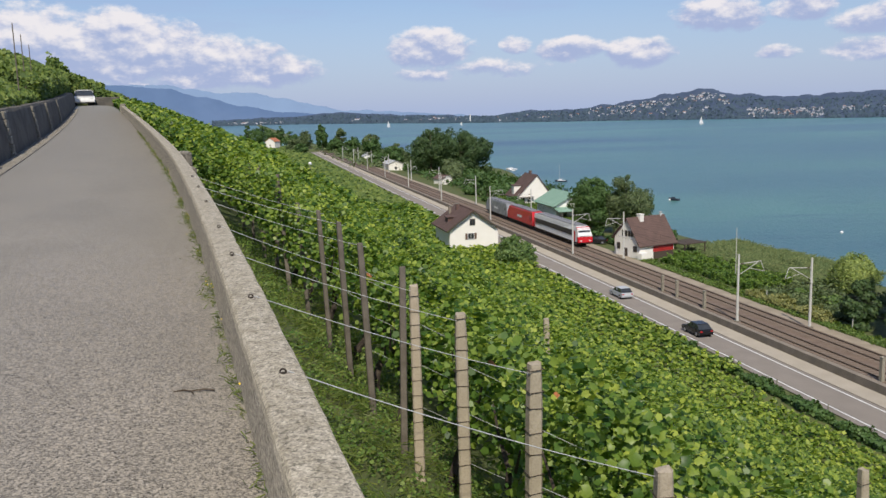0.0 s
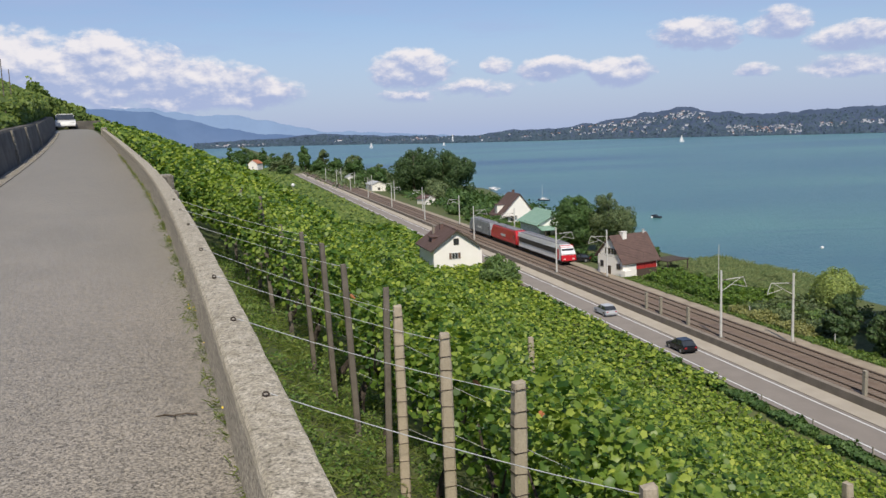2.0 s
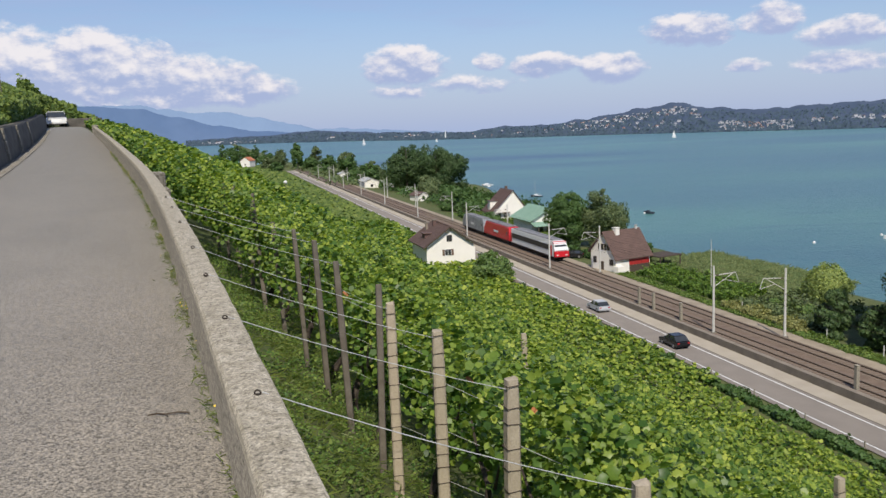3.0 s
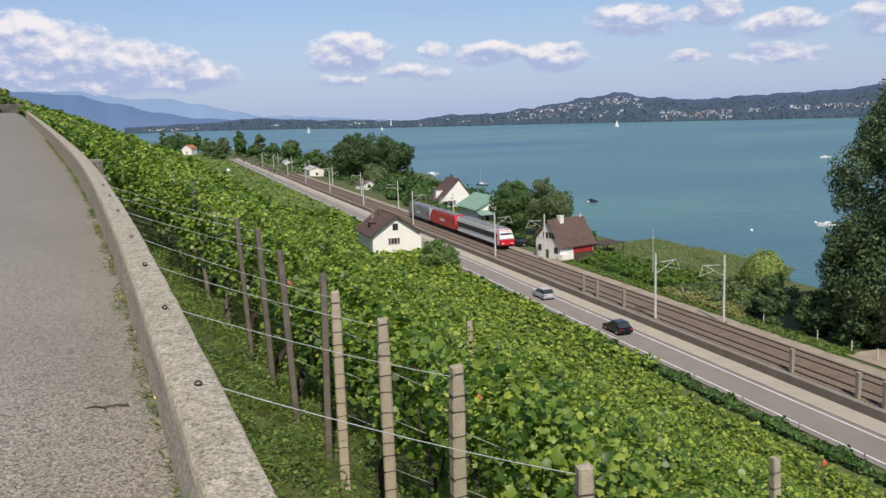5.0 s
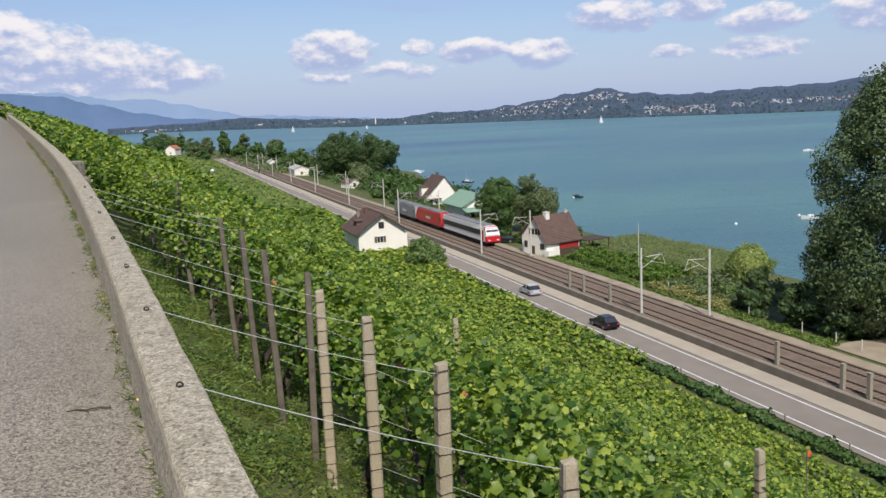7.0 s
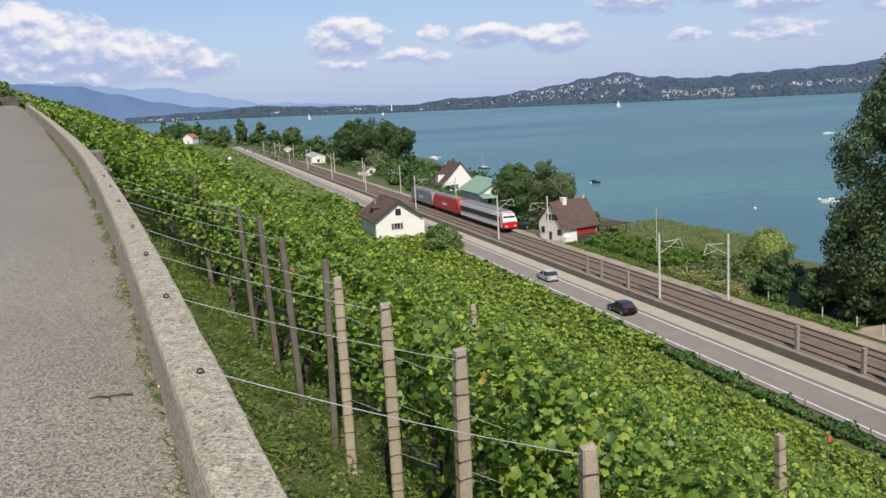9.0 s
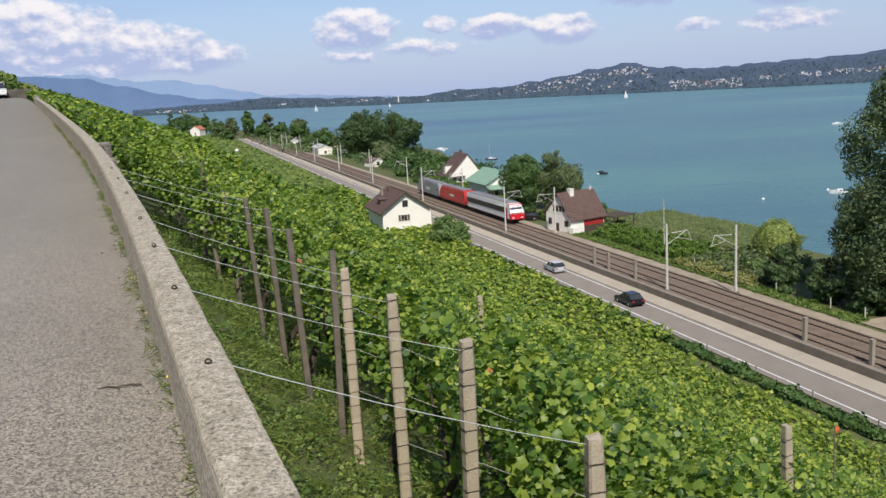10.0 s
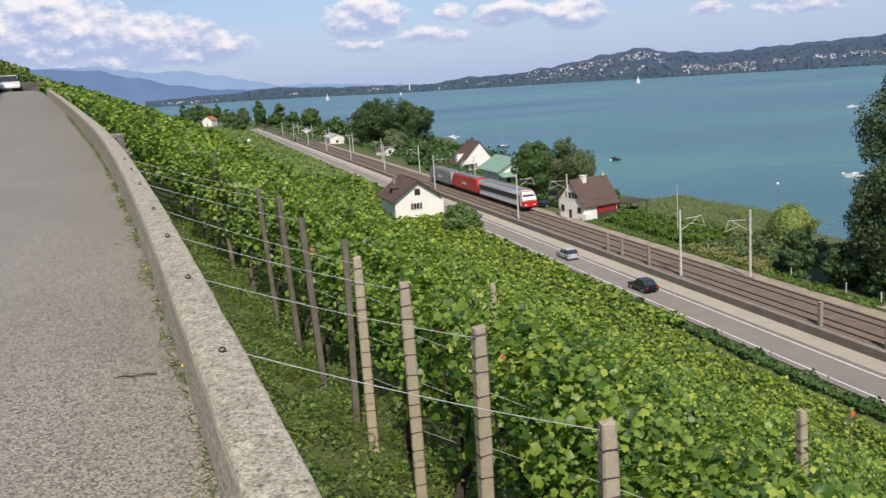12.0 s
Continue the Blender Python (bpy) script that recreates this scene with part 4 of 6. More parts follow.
def tile_courses(parent, w, l, eave, ridge_h, over, thick, side, mat, ridge_x=0.0, step=0.33):
    """Raised courses of tiles on one roof plane, one strip to a course."""
    x1 = side * (w / 2 + over)
    slope = (ridge_h - eave) / abs(side * w / 2 - ridge_x)
    run = abs(x1 - ridge_x)
    n = int(run * math.hypot(1, slope) / step)
    verts, faces = [], []
    for i in range(n):
        f0, f1 = i / n, (i + 1) / n
        for f, lift in ((f0, 0.005), (f1, 0.05)):
            x = ridge_x + side * run * f
            z = ridge_h - slope * run * f + thick + lift
            verts += [(x, -over - 0.02, z), (x, l + over + 0.02, z)]
        verts += [(ridge_x + side * run * f1, -over - 0.02, ridge_h - slope * run * f1 + thick), (ridge_x + side * run * f1, l + over + 0.02, ridge_h - slope * run * f1 + thick)]
        k = 6 * i
        faces += [(k, k + 1, k + 3, k + 2), (k + 2, k + 3, k + 5, k + 4)]
    ob = mesh_object("roof_tiles", verts, faces, mat, parent)
    return tagged(ob, kind="stuff")


def chimney(parent, x, y, z0, z1, w, mat, cap):
    st = part("chimney", new_box(x - w / 2, x + w / 2, y - w / 2, y + w / 2, z0, z1, 0.02), mat, parent)
    part("chimney_cap", new_box(x - w / 2 - 0.08, x + w / 2 + 0.08, y - w / 2 - 0.08, y + w / 2 + 0.08, z1 + 0.004, z1 + 0.12, 0.02), cap, st)


def build_white_house():
    w, l, ev, rh = 9.4, 12.5, 4.2, 7.5
    h = thing("house", Matrix.Translation(at(159, 41.9, -24.6)) @ pose(0, 0, 0, 0, 0, YAW), "white rendered house with brown tiled roof beside the road", "house")
    part("wall", gable_walls(w, l, ev, rh), M_WHITE, h)
    for bm, side in zip(roof_slabs(w, l, ev, rh, 0.75, 0.18), (-1, 1)):
        part("roof", bm, M_ROOF, h)
        tile_courses(h, w, l, ev, rh, 0.75, 0.18, side, M_ROOF)
    ridge_cap = bmesh.new()
    tube(ridge_cap, (0, -0.8, rh + 0.2), (0, l + 0.8, rh + 0.2), 0.14, n=8)
    part("ridge_cap", ridge_cap, M_ROOF, h)
    # barge boards along the front gable
    for side in (-1, 1):
        slope = (rh - ev) / (w / 2)
        x1, z1 = side * (w / 2 + 0.75), ev - slope * 0.75
        bm = bmesh.new()
        a = [bm.verts.new((x, -0.79, z)) for x, z in ((0, rh - 0.12), (x1, z1 - 0.12), (x1, z1 + 0.2), (0, rh + 0.2))]
        b = [bm.verts.new((v.co.x, -0.752, v.co.z)) for v in a]
        for k in range(4):
            bm.faces.new((a[k], a[(k + 1) % 4], b[(k + 1) % 4], b[k]))
        bm.faces.new(a), bm.faces.new(b)
        part("barge_board", bm, M_DARKWOOD, h)
    # low lean-to on the lake side, set back
    part("annex_wall", new_box(w / 2 + 0.004, w / 2 + 2.4, 7.0, l, -0.8, 2.6), M_WHITE, h)
    bm = bmesh.new()
    prof = [(w / 2 - 0.2, 4.05), (w / 2 + 2.9, 2.75), (w / 2 + 2.9, 2.92), (w / 2 - 0.2, 4.22)]
    a = [bm.verts.new((x, 6.5, z)) for x, z in prof]
    b = [bm.verts.new((x, l + 0.6, z)) for x, z in prof]
    for k in range(4):
        bm.faces.new((a[k], a[(k + 1) % 4], b[(k + 1) % 4], b[k]))
    bm.faces.new(a), bm.faces.new(b)
    part("annex_roof", bm, M_ROOF, h)
    # two chimneys and a low dormer on the hill side
    chimney(h, -0.9, 8.6, 6.4, 8.1, 0.65, M_ROOF, M_CONC_SIDE)
    chimney(h, -2.2, 9.9, 5.6, 7.5, 0.5, M_RAILWALL, M_CONC_SIDE)
    d = part("dormer", new_box(-3.9, -2.2, 4.6, 6.8, 4.6, 5.9, 0.04), M_ROOF, h)
    part("dormer_roof", new_box(-4.2, -2.0, 4.3, 7.1, 5.904, 6.06, 0.03), M_ROOF, d)
    window(h, -0.1, -0.01, 4.75, 0.95, 1.15, 0)
    window(h, -0.45, -0.01, 2.0, 1.15, 1.15, 0, True, M_PAINTW)
    bm = bmesh.new()
    box(bm, -w / 2 - 0.05, w / 2 + 0.05, -0.05, 0.0, -0.75, 0.25)
    part("plinth", bm, M_VERGE, h, "ochre stained plinth")


def build_red_house():
    # the ridge runs towards the lake
    w, l = 6.7, 8.1
    m = Matrix.Translation(at(139.3, 65.6, -24.45)) @ pose(0, 0, 0, 0, 0, YAW - 74) @ pose(-0.85, 0, 0)
    h = thing("house", m, "white house with brown roof and red boarded side by the railway", "house")
    part("wall", gable_walls(w, l, 2.5, 6.7, 0.25, 3.2), M_WHITE, h)
    slabs = roof_slabs(w, l, 2.5, 6.7, 0.45, 0.16, 0.25, 3.2)
    for bm, side, ev in zip(slabs, (-1, 1), (3.2, 2.5)):
        part("roof", bm, M_ROOF, h)
        tile_courses(h, w, l, ev, 6.7, 0.45, 0.16, side, M_ROOF, 0.25)
    chimney(h, 0.45, 2.7, 5.5, 7.25, 0.9, M_WHITE, M_WHITE)
    chimney(h, 0.3, 7.6, 6.2, 7.3, 0.28, M_MAST, M_MAST)
    for x in (-0.95, -0.15, 0.65, 1.45):
        window(h, x, -0.01, 3.6, 0.45, 0.9, 0)
    window(h, -2.2, -0.01, 1.1, 0.7, 1.0, 0)
    window(h, 2.2, -0.01, 1.0, 0.8, 0.9, 0)
    part("door", new_box(-0.7, 0.2, -0.05, 0.02, -0.7, 1.4, 0.01), M_DARKWOOD, h)
    # red boards on the long side
    n = 24
    for i in range(n):
        y0 = 0.25 + (l - 0.4) * i / n
        if i < 9:
            continue
        part("board", new_box(w / 2 + 0.004, w / 2 + 0.035 + 0.012 * (i % 2), y0, y0 + (l - 0.4) / n - 0.02, 0.75, 2.25), M_RED, h)
    part("plinth", new_box(w / 2 + 0.004, w / 2 + 0.06, 3.2, l, -0.8, 0.74), M_DARKWOOD, h)
    part("porch_wall", new_box(w / 2 - 0.2, w / 2 + 1.0, -0.4, 1.2, -0.8, 0.9, 0.03), M_WHITE, h)
    # shelter on the lake side
    sh = thing("shelter", m @ pose(2.6, l + 1.0, 0), "open timber shelter with a flat dark roof", "shelter")
    part("shelter_roof", new_box(-2.3, 2.3, 0, 5.6, 1.55, 1.75, 0.03), M_DARKWOOD, sh)
    for x in (-2.1, 2.1):
        for y in (0.3, 5.3):
            part("leg", new_box(x - 0.09, x + 0.09, y - 0.09, y + 0.09, -0.9, 1.548), M_DARKWOOD, sh)
    part("bench", new_box(-1.2, 1.4, 2.0, 3.0, -0.9, -0.1, 0.03), M_WOOD, sh)


def build_lake_house():
    w, l = 9.6, 10.5
    h = thing("house", Matrix.Translation(at(238, 81.2, -25.2)) @ pose(0, 0, 0, 0, 0, YAW), "tall white gabled house with a steep dark roof", "house")
    part("wall", gable_walls(w, l, 3.4, 8.3, 1.2, 2.2), M_WHITE, h)
    for bm, side, ev in zip(roof_slabs(w, l, 3.4, 8.3, 0.45, 0.2, 1.2, 2.2), (-1, 1), (2.2, 3.4)):
        part("roof", bm, M_ROOF, h)
        tile_courses(h, w, l, ev, 8.3, 0.45, 0.2, side, M_ROOF, 1.2)
    d = part("dormer", new_box(-4.6, -2.2, 4.0, 6.4, 2.5, 5.2, 0.05), M_WHITE, h)
    part("dormer_roof", new_box(-4.9, -1.9, 3.7, 6.7, 5.204, 5.35, 0.03), M_ROOF, d)
    chimney(h, 1.4, 6.5, 7.4, 9.2, 0.7, M_ROOF, M_CONC_SIDE)
    window(h, -3.2, -0.01, 0.6, 1.0, 1.2, 0)
    window(h, -1.2, -0.01, 0.6, 1.0, 1.2, 0)
    part("balcony", new_box(-4.2, 0.0, -1.1, -0.004, 1.9, 2.1, 0.02), M_WOOD, h)
    g = thing("boathouse", Matrix.Translation(at(203, 80.0, -25.1)) @ pose(0, 0, 0, 0, 0, YAW), "low house with pale green metal roofs", "house")
    part("wall", gable_walls(9.6, 14, 3.2, 5.9), M_WHITE, g)
    for bm in roof_slabs(9.6, 14, 3.2, 5.9, 0.9, 0.14):
        part("roof", bm, M_GREENROOF, g)
    for i in range(16):
        for side in (-1, 1):
            bm = bmesh.new()
            y0 = -0.8 + i * 1.0
            tube(bm, (0, y0, 6.06), (side * 5.65, y0, 6.06 - 0.5625 * 5.65), 0.035, n=4)
            part("roof_seam", bm, M_GREENROOF, g)
    bm = bmesh.new()
    prof = [(-5.4, 2.4), (5.4, 2.4), (5.4, 2.55), (-5.4, 2.55)]
    a = [bm.verts.new((x, -3.6, z - 0.7)) for x, z in prof]
    b = [bm.verts.new((x, -0.004, z)) for x, z in prof]
    for j in range(4):
        bm.faces.new((a[j], a[(j + 1) % 4], b[(j + 1) % 4], b[j]))
    bm.faces.new(a), bm.faces.new(b)
    part("porch_roof", bm, M_GREENROOF, g)
    for x in (-4.2, -1.4, 1.4, 4.2):
        part("porch_post", new_box(x - 0.09, x + 0.09, -3.3, -3.1, -0.9, 1.66), M_WOOD, g)
    for x in (-2.4, 0.2, 2.2):
        window(g, x, -0.01, 0.2, 1.1, 1.3, 0)


build_white_house()
build_red_house()
build_lake_house()


def small_building(s, q, z, w, l, eave, rh, roof, label, yaw=0):
    h = thing("cabin", Matrix.Translation(at(s, q, z)) @ pose(0, 0, 0, 0, 0, YAW + yaw), label, "building")
    part("wall", gable_walls(w, l, eave, rh), M_WHITE, h)
    for bm in roof_slabs(w, l, eave, rh, 0.4, 0.15):
        part("roof", bm, roof, h)
    window(h, 0, -0.01, 0.6, 1.0, 1.1, 0)


M_GREYROOF = surface("grey_sheet_roof", (0.45, 0.46, 0.46), (0.52, 0.53, 0.53), 0.8, 0.7, 0.1, 6.0)
M_ORANGE = surface("orange_tile", (0.42, 0.15, 0.08), (0.5, 0.19, 0.10), 0.8, 0.85, 0.3, 8.0)
small_building(410, 70, -24.9, 7, 18, 3.2, 4.6, M_GREYROOF, "low grey-roofed station shed beside the tracks")
small_building(515, 71, -24.9, 5, 9, 2.6, 3.6, M_GREYROOF, "small white hut beside the tracks")
small_building(318, 74, -25.0, 4.6, 6, 2.2, 3.4, M_ROOF, "garden shed with a brown tiled roof", 20)
small_building(760, 20, -22.5, 9, 10, 4.6, 7.6, M_ORANGE, "house with a steep orange tiled roof among trees", -30)
small_building(60.5, 74.5, -25.0, 4.5, 5, 2.2, 3.3, M_ORANGE, "small hut with an orange tiled roof behind the path", 80)



def build_garden_wall():
    """A low wall of rough stones below the laurel."""
    rnd = random.Random(21)
    w = thing("garden_wall", Matrix.Translation(at(134.5, 47.0, Z_ROAD - 0.1)) @ pose(0, 0, 0, 0, 0, YAW), "low grey rough stone wall below the shrub", "wall")
    for row in range(4):
        y = 0.15 * (row % 2)
        while y < 9.0:
            l = rnd.uniform(0.45, 0.8)
            part("stone", new_box(-0.22 + rnd.uniform(0, 0.05), 0.2 + rnd.uniform(0, 0.06), y, y + l - 0.03, 0.3 * row, 0.3 * row + 0.27, 0.03), M_RAILWALL, w)
            y += l


build_garden_wall()


# ---- railway: masts, posts, sleepers ----
def mast_mesh(side):
    """A catenary mast with its arm; side 1 reaches towards +q."""
    m = thing("catenary_mast", label="pale steel railway mast with a cantilever arm", category="mast", group="railway masts")
    bm = bmesh.new()
    tube(bm, (0, 0, -0.5), (0, 0, 8.3), 0.17, 0.12, 8)
    part("pole", bm, M_MAST, m)
    part("foot", new_box(-0.3, 0.3, -0.3, 0.3, -0.5, 0.12, 0.03), M_CONC_SIDE, m)
    bm = bmesh.new()
    tube(bm, (0, 0, 7.1), (side * 3.0, 0, 7.3), 0.045, n=6)
    tube(bm, (0, 0, 5.7), (side * 2.6, 0, 7.2), 0.04, n=6)
    tube(bm, (side * 3.0, 0, 7.3), (side * 3.5, 0, 6.0), 0.04, n=6)
    tube(bm, (side * 1.5, 0, 6.5), (side * 3.4, 0, 6.05), 0.03, n=6)
    part("arm", bm, M_MAST, m)
    bm = bmesh.new()
    for x in (0.35, 0.55):
        tube(bm, (side * x - side * 0.08, 0, 7.12), (side * x + side * 0.08, 0, 7.14), 0.085, n=8)
    part("insulator", bm, M_DARKWOOD, m)
    return m


def build_railway():
    near, far = mast_mesh(1), mast_mesh(-1)
    for i, s in enumerate((90.5, 144.3, 198.3, 252, 306, 360, 414, 468, 522)):
        mm = Matrix.Translation(at(s, 56.72, Z_RAIL)) @ pose(0, 0, 0, 0, 0, YAW)
        near.matrix_basis = mm if i == 0 else near.matrix_basis
        if i:
            copy_thing(near, mm)
    for i, s in enumerate((85.8, 137, 187, 236, 284, 335, 390, 445, 500)):
        mm = Matrix.Translation(at(s, 63.3, Z_RAIL - 0.1)) @ pose(0, 0, 0, 0, 0, YAW)
        far.matrix_basis = mm if i == 0 else far.matrix_basis
        if i:
            copy_thing(far, mm)
    # contact and carrier wires
    for q in (57.8, 61.6):
        bm = bmesh.new()
        stops = list(range(30, 540, 54))
        for a, b in zip(stops, stops[1:]):
            tube(bm, at(a, q, Z_RAIL + 5.6), at(b, q, Z_RAIL + 5.6), 0.012, n=4)
            prev = at(a, q, Z_RAIL + 7.2)
            for k in range(1, 7):
                f = k / 6
                p = at(a + (b - a) * f, q, Z_RAIL + 7.2 - 3.2 * f * (1 - f))
                tube(bm, prev, p, 0.012, n=4)
                tube(bm, p, at(a + (b - a) * f, q, Z_RAIL + 5.6), 0.008, n=4)
                prev = p
        tagged(part("overhead_wire", bm, M_BLACK), "thin dark overhead railway wires", "wire", "overhead wires")
    # short concrete posts on the railway wall
    post = thing("wall_post", label="short square concrete post on the railway wall", category="post", group="railway wall posts")
    part("post_body", new_box(-0.17, 0.17, -0.2, 0.2, -0.9, 2.3, 0.03), M_CONC, post)
    part("post_cap", new_box(-0.19, 0.19, -0.22, 0.22, 2.302, 2.38, 0.02), M_CONC, post)
    for i, s in enumerate((54.6, 57.6, 66.0, 98.0, 105.3, 109.5)):
        mm = Matrix.Translation(at(s, 56.62, Z_RAIL)) @ pose(0, 0, 0, 0, 0, YAW)
        if i == 0:
            post.matrix_basis = mm
        else:
            copy_thing(post, mm)
    # low marker posts and the wire fence along the path
    for i, s in enumerate((58, 62, 66.5, 70, 75, 84, 101)):
        f = thing("fence_post", Matrix.Translation(at(s, 67.7, Z_RAIL - 0.3)), "thin grey fence post beside the gravel path", "post", "path fence posts")
        part("post_body", new_box(-0.05, 0.05, -0.05, 0.05, -0.2, 1.25, 0.01), M_MAST, f)
    # edge posts along the road's hill side
    for s in range(48, 150, 7):
        f = thing("edge_post", Matrix.Translation(at(s + 0.6 * math.sin(s), 47.6, Z_ROAD - 0.15)), "slim grey post at the vineyard's lower edge", "post", "vineyard edge posts")
        part("post_body", new_box(-0.05, 0.05, -0.06, 0.06, -0.1, 1.3, 0.015), M_CONC, f)


build_railway()


# ---- trees ----
def tree(name, s, q, z, height, profile, n, leaf, mat, label, seed, lumps=26, trunk=0.3, wob=0.28, squash=(1, 1), category="tree", clump=None):
    """profile: (height share, radius in metres) pairs; the crown is made of lumps of leaves hung on limbs."""
    rr = np.random.default_rng(seed)
    base = at(s, q, z)
    t = thing(name, Matrix.Translation(base), label, category)
    hs, rs = zip(*profile)
    bm = bmesh.new()
    tube(bm, (0, 0, -0.4), (0, 0, height * 0.55), trunk, trunk * 0.5, 9)
    tube(bm, (0, 0, height * 0.55), (0, 0, height * 0.9), trunk * 0.5, trunk * 0.12, 7)
    cents = []
    for i in range(lumps):
        h = rr.uniform(hs[0], hs[-1])
        r = float(np.interp(h, hs, rs))
        a = rr.uniform(0, 2 * np.pi)
        k = rr.uniform(0.45, 0.8) * r
        c = Vector((k * math.cos(a) * squash[0], k * math.sin(a) * squash[1], h * height))
        size = max(0.5, r * rr.uniform(0.34, 0.52))
        if clump:
            size = float(rr.uniform(*clump))
            k = max(0.0, r - size * rr.uniform(0.7, 1.2)) if i % 4 else rr.uniform(0.2, 0.8) * r
            c = Vector((k * math.cos(a), k * math.sin(a), h * height))
        cents.append((c, size))
        if i < 14:
            tube(bm, (0, 0, max(0.1, h * height - k * 0.8)), c, trunk * 0.22, trunk * 0.05, 5)
    part("trunk", bm, M_BARK, t)
    share = np.array([r * r for c, r in cents])
    which = rr.choice(len(cents), n, p=share / share.sum())
    d = rr.normal(0, 1, (n, 3))
    d /= np.linalg.norm(d, axis=1, keepdims=True)
    rad = rr.uniform(0.5, 1.02, n) ** 0.45
    cs = np.array([c for c, r in cents])[which]
    crs = np.array([r for c, r in cents])[which]
    bump = 1 + wob * np.sin(5 * d[:, 0] + which) * np.sin(6 * d[:, 2] + 2 * which)
    pts = cs + d * (crs * rad * bump)[:, None] * np.array([1, 1, 0.9])
    pts[:, 2] = np.maximum(pts[:, 2], 0.15)
    nrm = d + rr.normal(0, 0.4, (n, 3))
    leaf_cloud("crown", pts, nrm, leaf * rr.uniform(0.6, 1.3, n), mat, QUAD, t)
    return t


ROUND = [(0.12, 0.55), (0.3, 0.95), (0.55, 1.0), (0.8, 0.75), (0.97, 0.2)]


def profile(kind, r):
    return [(h, k * r) for h, k in kind]


TALL = [(0.10, 0.6), (0.2, 1.0), (0.45, 1.0), (0.7, 0.88), (0.88, 0.6), (0.99, 0.15)]
M_POPLAR = surface("dark_poplar_leaf", (0.085, 0.135, 0.055), (0.115, 0.17, 0.068), 0.4, 0.5, 0.0, 4.0, per_island=0.28, trans=0.15)
M_WILLOW = surface("willow_leaf", (0.25, 0.33, 0.095), (0.34, 0.42, 0.13), 0.5, 0.6, 0.0, 4.0, per_island=0.3, trans=0.25)
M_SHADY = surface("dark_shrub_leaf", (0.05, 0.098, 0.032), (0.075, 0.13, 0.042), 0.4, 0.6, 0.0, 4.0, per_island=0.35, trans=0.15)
BROAD = [(0.04, 8.0), (0.12, 12.0), (0.22, 12.9), (0.33, 12.4), (0.42, 11.2), (0.52, 12.0), (0.62, 12.2), (0.68, 10.6), (0.74, 9.6), (0.88, 7.4), (0.95, 5.0), (1.0, 2.0)]
tree("poplar_tree", 71, 81, -25.2, 31, BROAD, 185000, 0.205, M_POPLAR, "tall dense dark green poplar beside the lake", 1, 520, 0.55, 0.16, clump=(1.2, 2.8))
tree("poplar_tree", 60, 84, -25.4, 27, profile(TALL, 8.0), 9000, 0.75, M_POPLAR, "tall dense dark green poplar beside the lake", 2, 50, 0.5)


def willow(s, q, z, height, r, n, label, seed):
    """A weeping willow: strands of small leaves arch out from the crown and hang down."""
    rr = np.random.default_rng(seed)
    w = thing("willow_tree", Matrix.Translation(at(s, q, z)), label, "tree")
    bm = bmesh.new()
    tube(bm, (0, 0, -0.4), (0, 0, height * 0.7), 0.26, 0.12, 9)
    pts, nrm = [], []
    strands = 260
    for k in range(strands):
        a = rr.uniform(0, 2 * np.pi)
        reach = r * math.sqrt(rr.uniform(0.08, 1.0)) * (1 + 0.15 * math.sin(3 * a + 1))
        top = height * (1.0 - 0.30 * (reach / r) ** 2) * rr.uniform(0.93, 1.03)
        low = top * rr.uniform(0.05, 0.5)
        if k % 26 == 0:
            tube(bm, (0, 0, height * 0.5), (0.7 * reach * math.cos(a), 0.7 * reach * math.sin(a), top * 0.95), 0.07, 0.02, 5)
        m = n // strands
        f = rr.random(m) ** 0.8
        out = reach * (0.8 + 0.2 * np.sin(np.minimum(f * 3, 1.57)))
        p = np.column_stack([out * math.cos(a), out * math.sin(a), top - (top - low) * f])
        pts.append(p + rr.normal(0, 0.09, (m, 3)))
        nrm.append(np.column_stack([np.full(m, math.cos(a)), np.full(m, math.sin(a)), 0.5 - 0.4 * f]) + rr.normal(0, 0.5, (m, 3)))
    part("trunk", bm, M_BARK, w)
    pts = np.vstack(pts)
    leaf_cloud("crown", pts, np.vstack(nrm), rr.uniform(0.12, 0.22, len(pts)), M_WILLOW, BLADE_LEAF, w)


BLADE_LEAF = [(-0.35, -0.9, 0.0), (0.35, -0.9, 0.0), (0.28, 0.8, 0.08), (-0.25, 0.95, 0.1)]
willow(102.5, 82.5, -26.0, 7.0, 3.3, 11000, "pale yellow-green weeping willow at the shore", 3)
tree("shrub", 85, 69.5, -25.0, 5.9, [(0.02, 1.8), (0.2, 2.2), (0.5, 1.9), (0.8, 1.2), (0.98, 0.4)], 9000, 0.24, M_SHADY, "dark green shrub beside the path", 4, 24, 0.15, category="shrub")
tree("shrub", 78.5, 70.5, -25.0, 5.0, profile(ROUND, 2.6), 7000, 0.25, M_SHADY, "dark green shrub beside the path", 5, 24, 0.15, category="shrub")
tree("shrub", 76, 73.0, -25.0, 6.5, profile(ROUND, 3.4), 9000, 0.26, M_SHADY, "dark green shrub under the poplar", 6, 24, 0.15, category="shrub")
tree("shrub", 72, 71, -25.0, 4.0, profile(ROUND, 2.6), 5500, 0.24, M_SHADY, "dark green shrub under the poplar", 7, 18, 0.12, category="shrub")
M_LAUREL = surface("laurel_leaf", (0.105, 0.18, 0.05), (0.15, 0.235, 0.065), 0.6, 0.5, 0.0, 4.0, per_island=0.3, trans=0.2)
tree("round_shrub", 141.5, 45.0, -25.1, 5.2, [(0.03, 2.6), (0.25, 3.5), (0.5, 3.4), (0.75, 2.5), (0.95, 0.9)], 12000, 0.26, M_LAUREL, "large round green laurel shrub beside the road", 8, 40, 0.2, category="shrub")
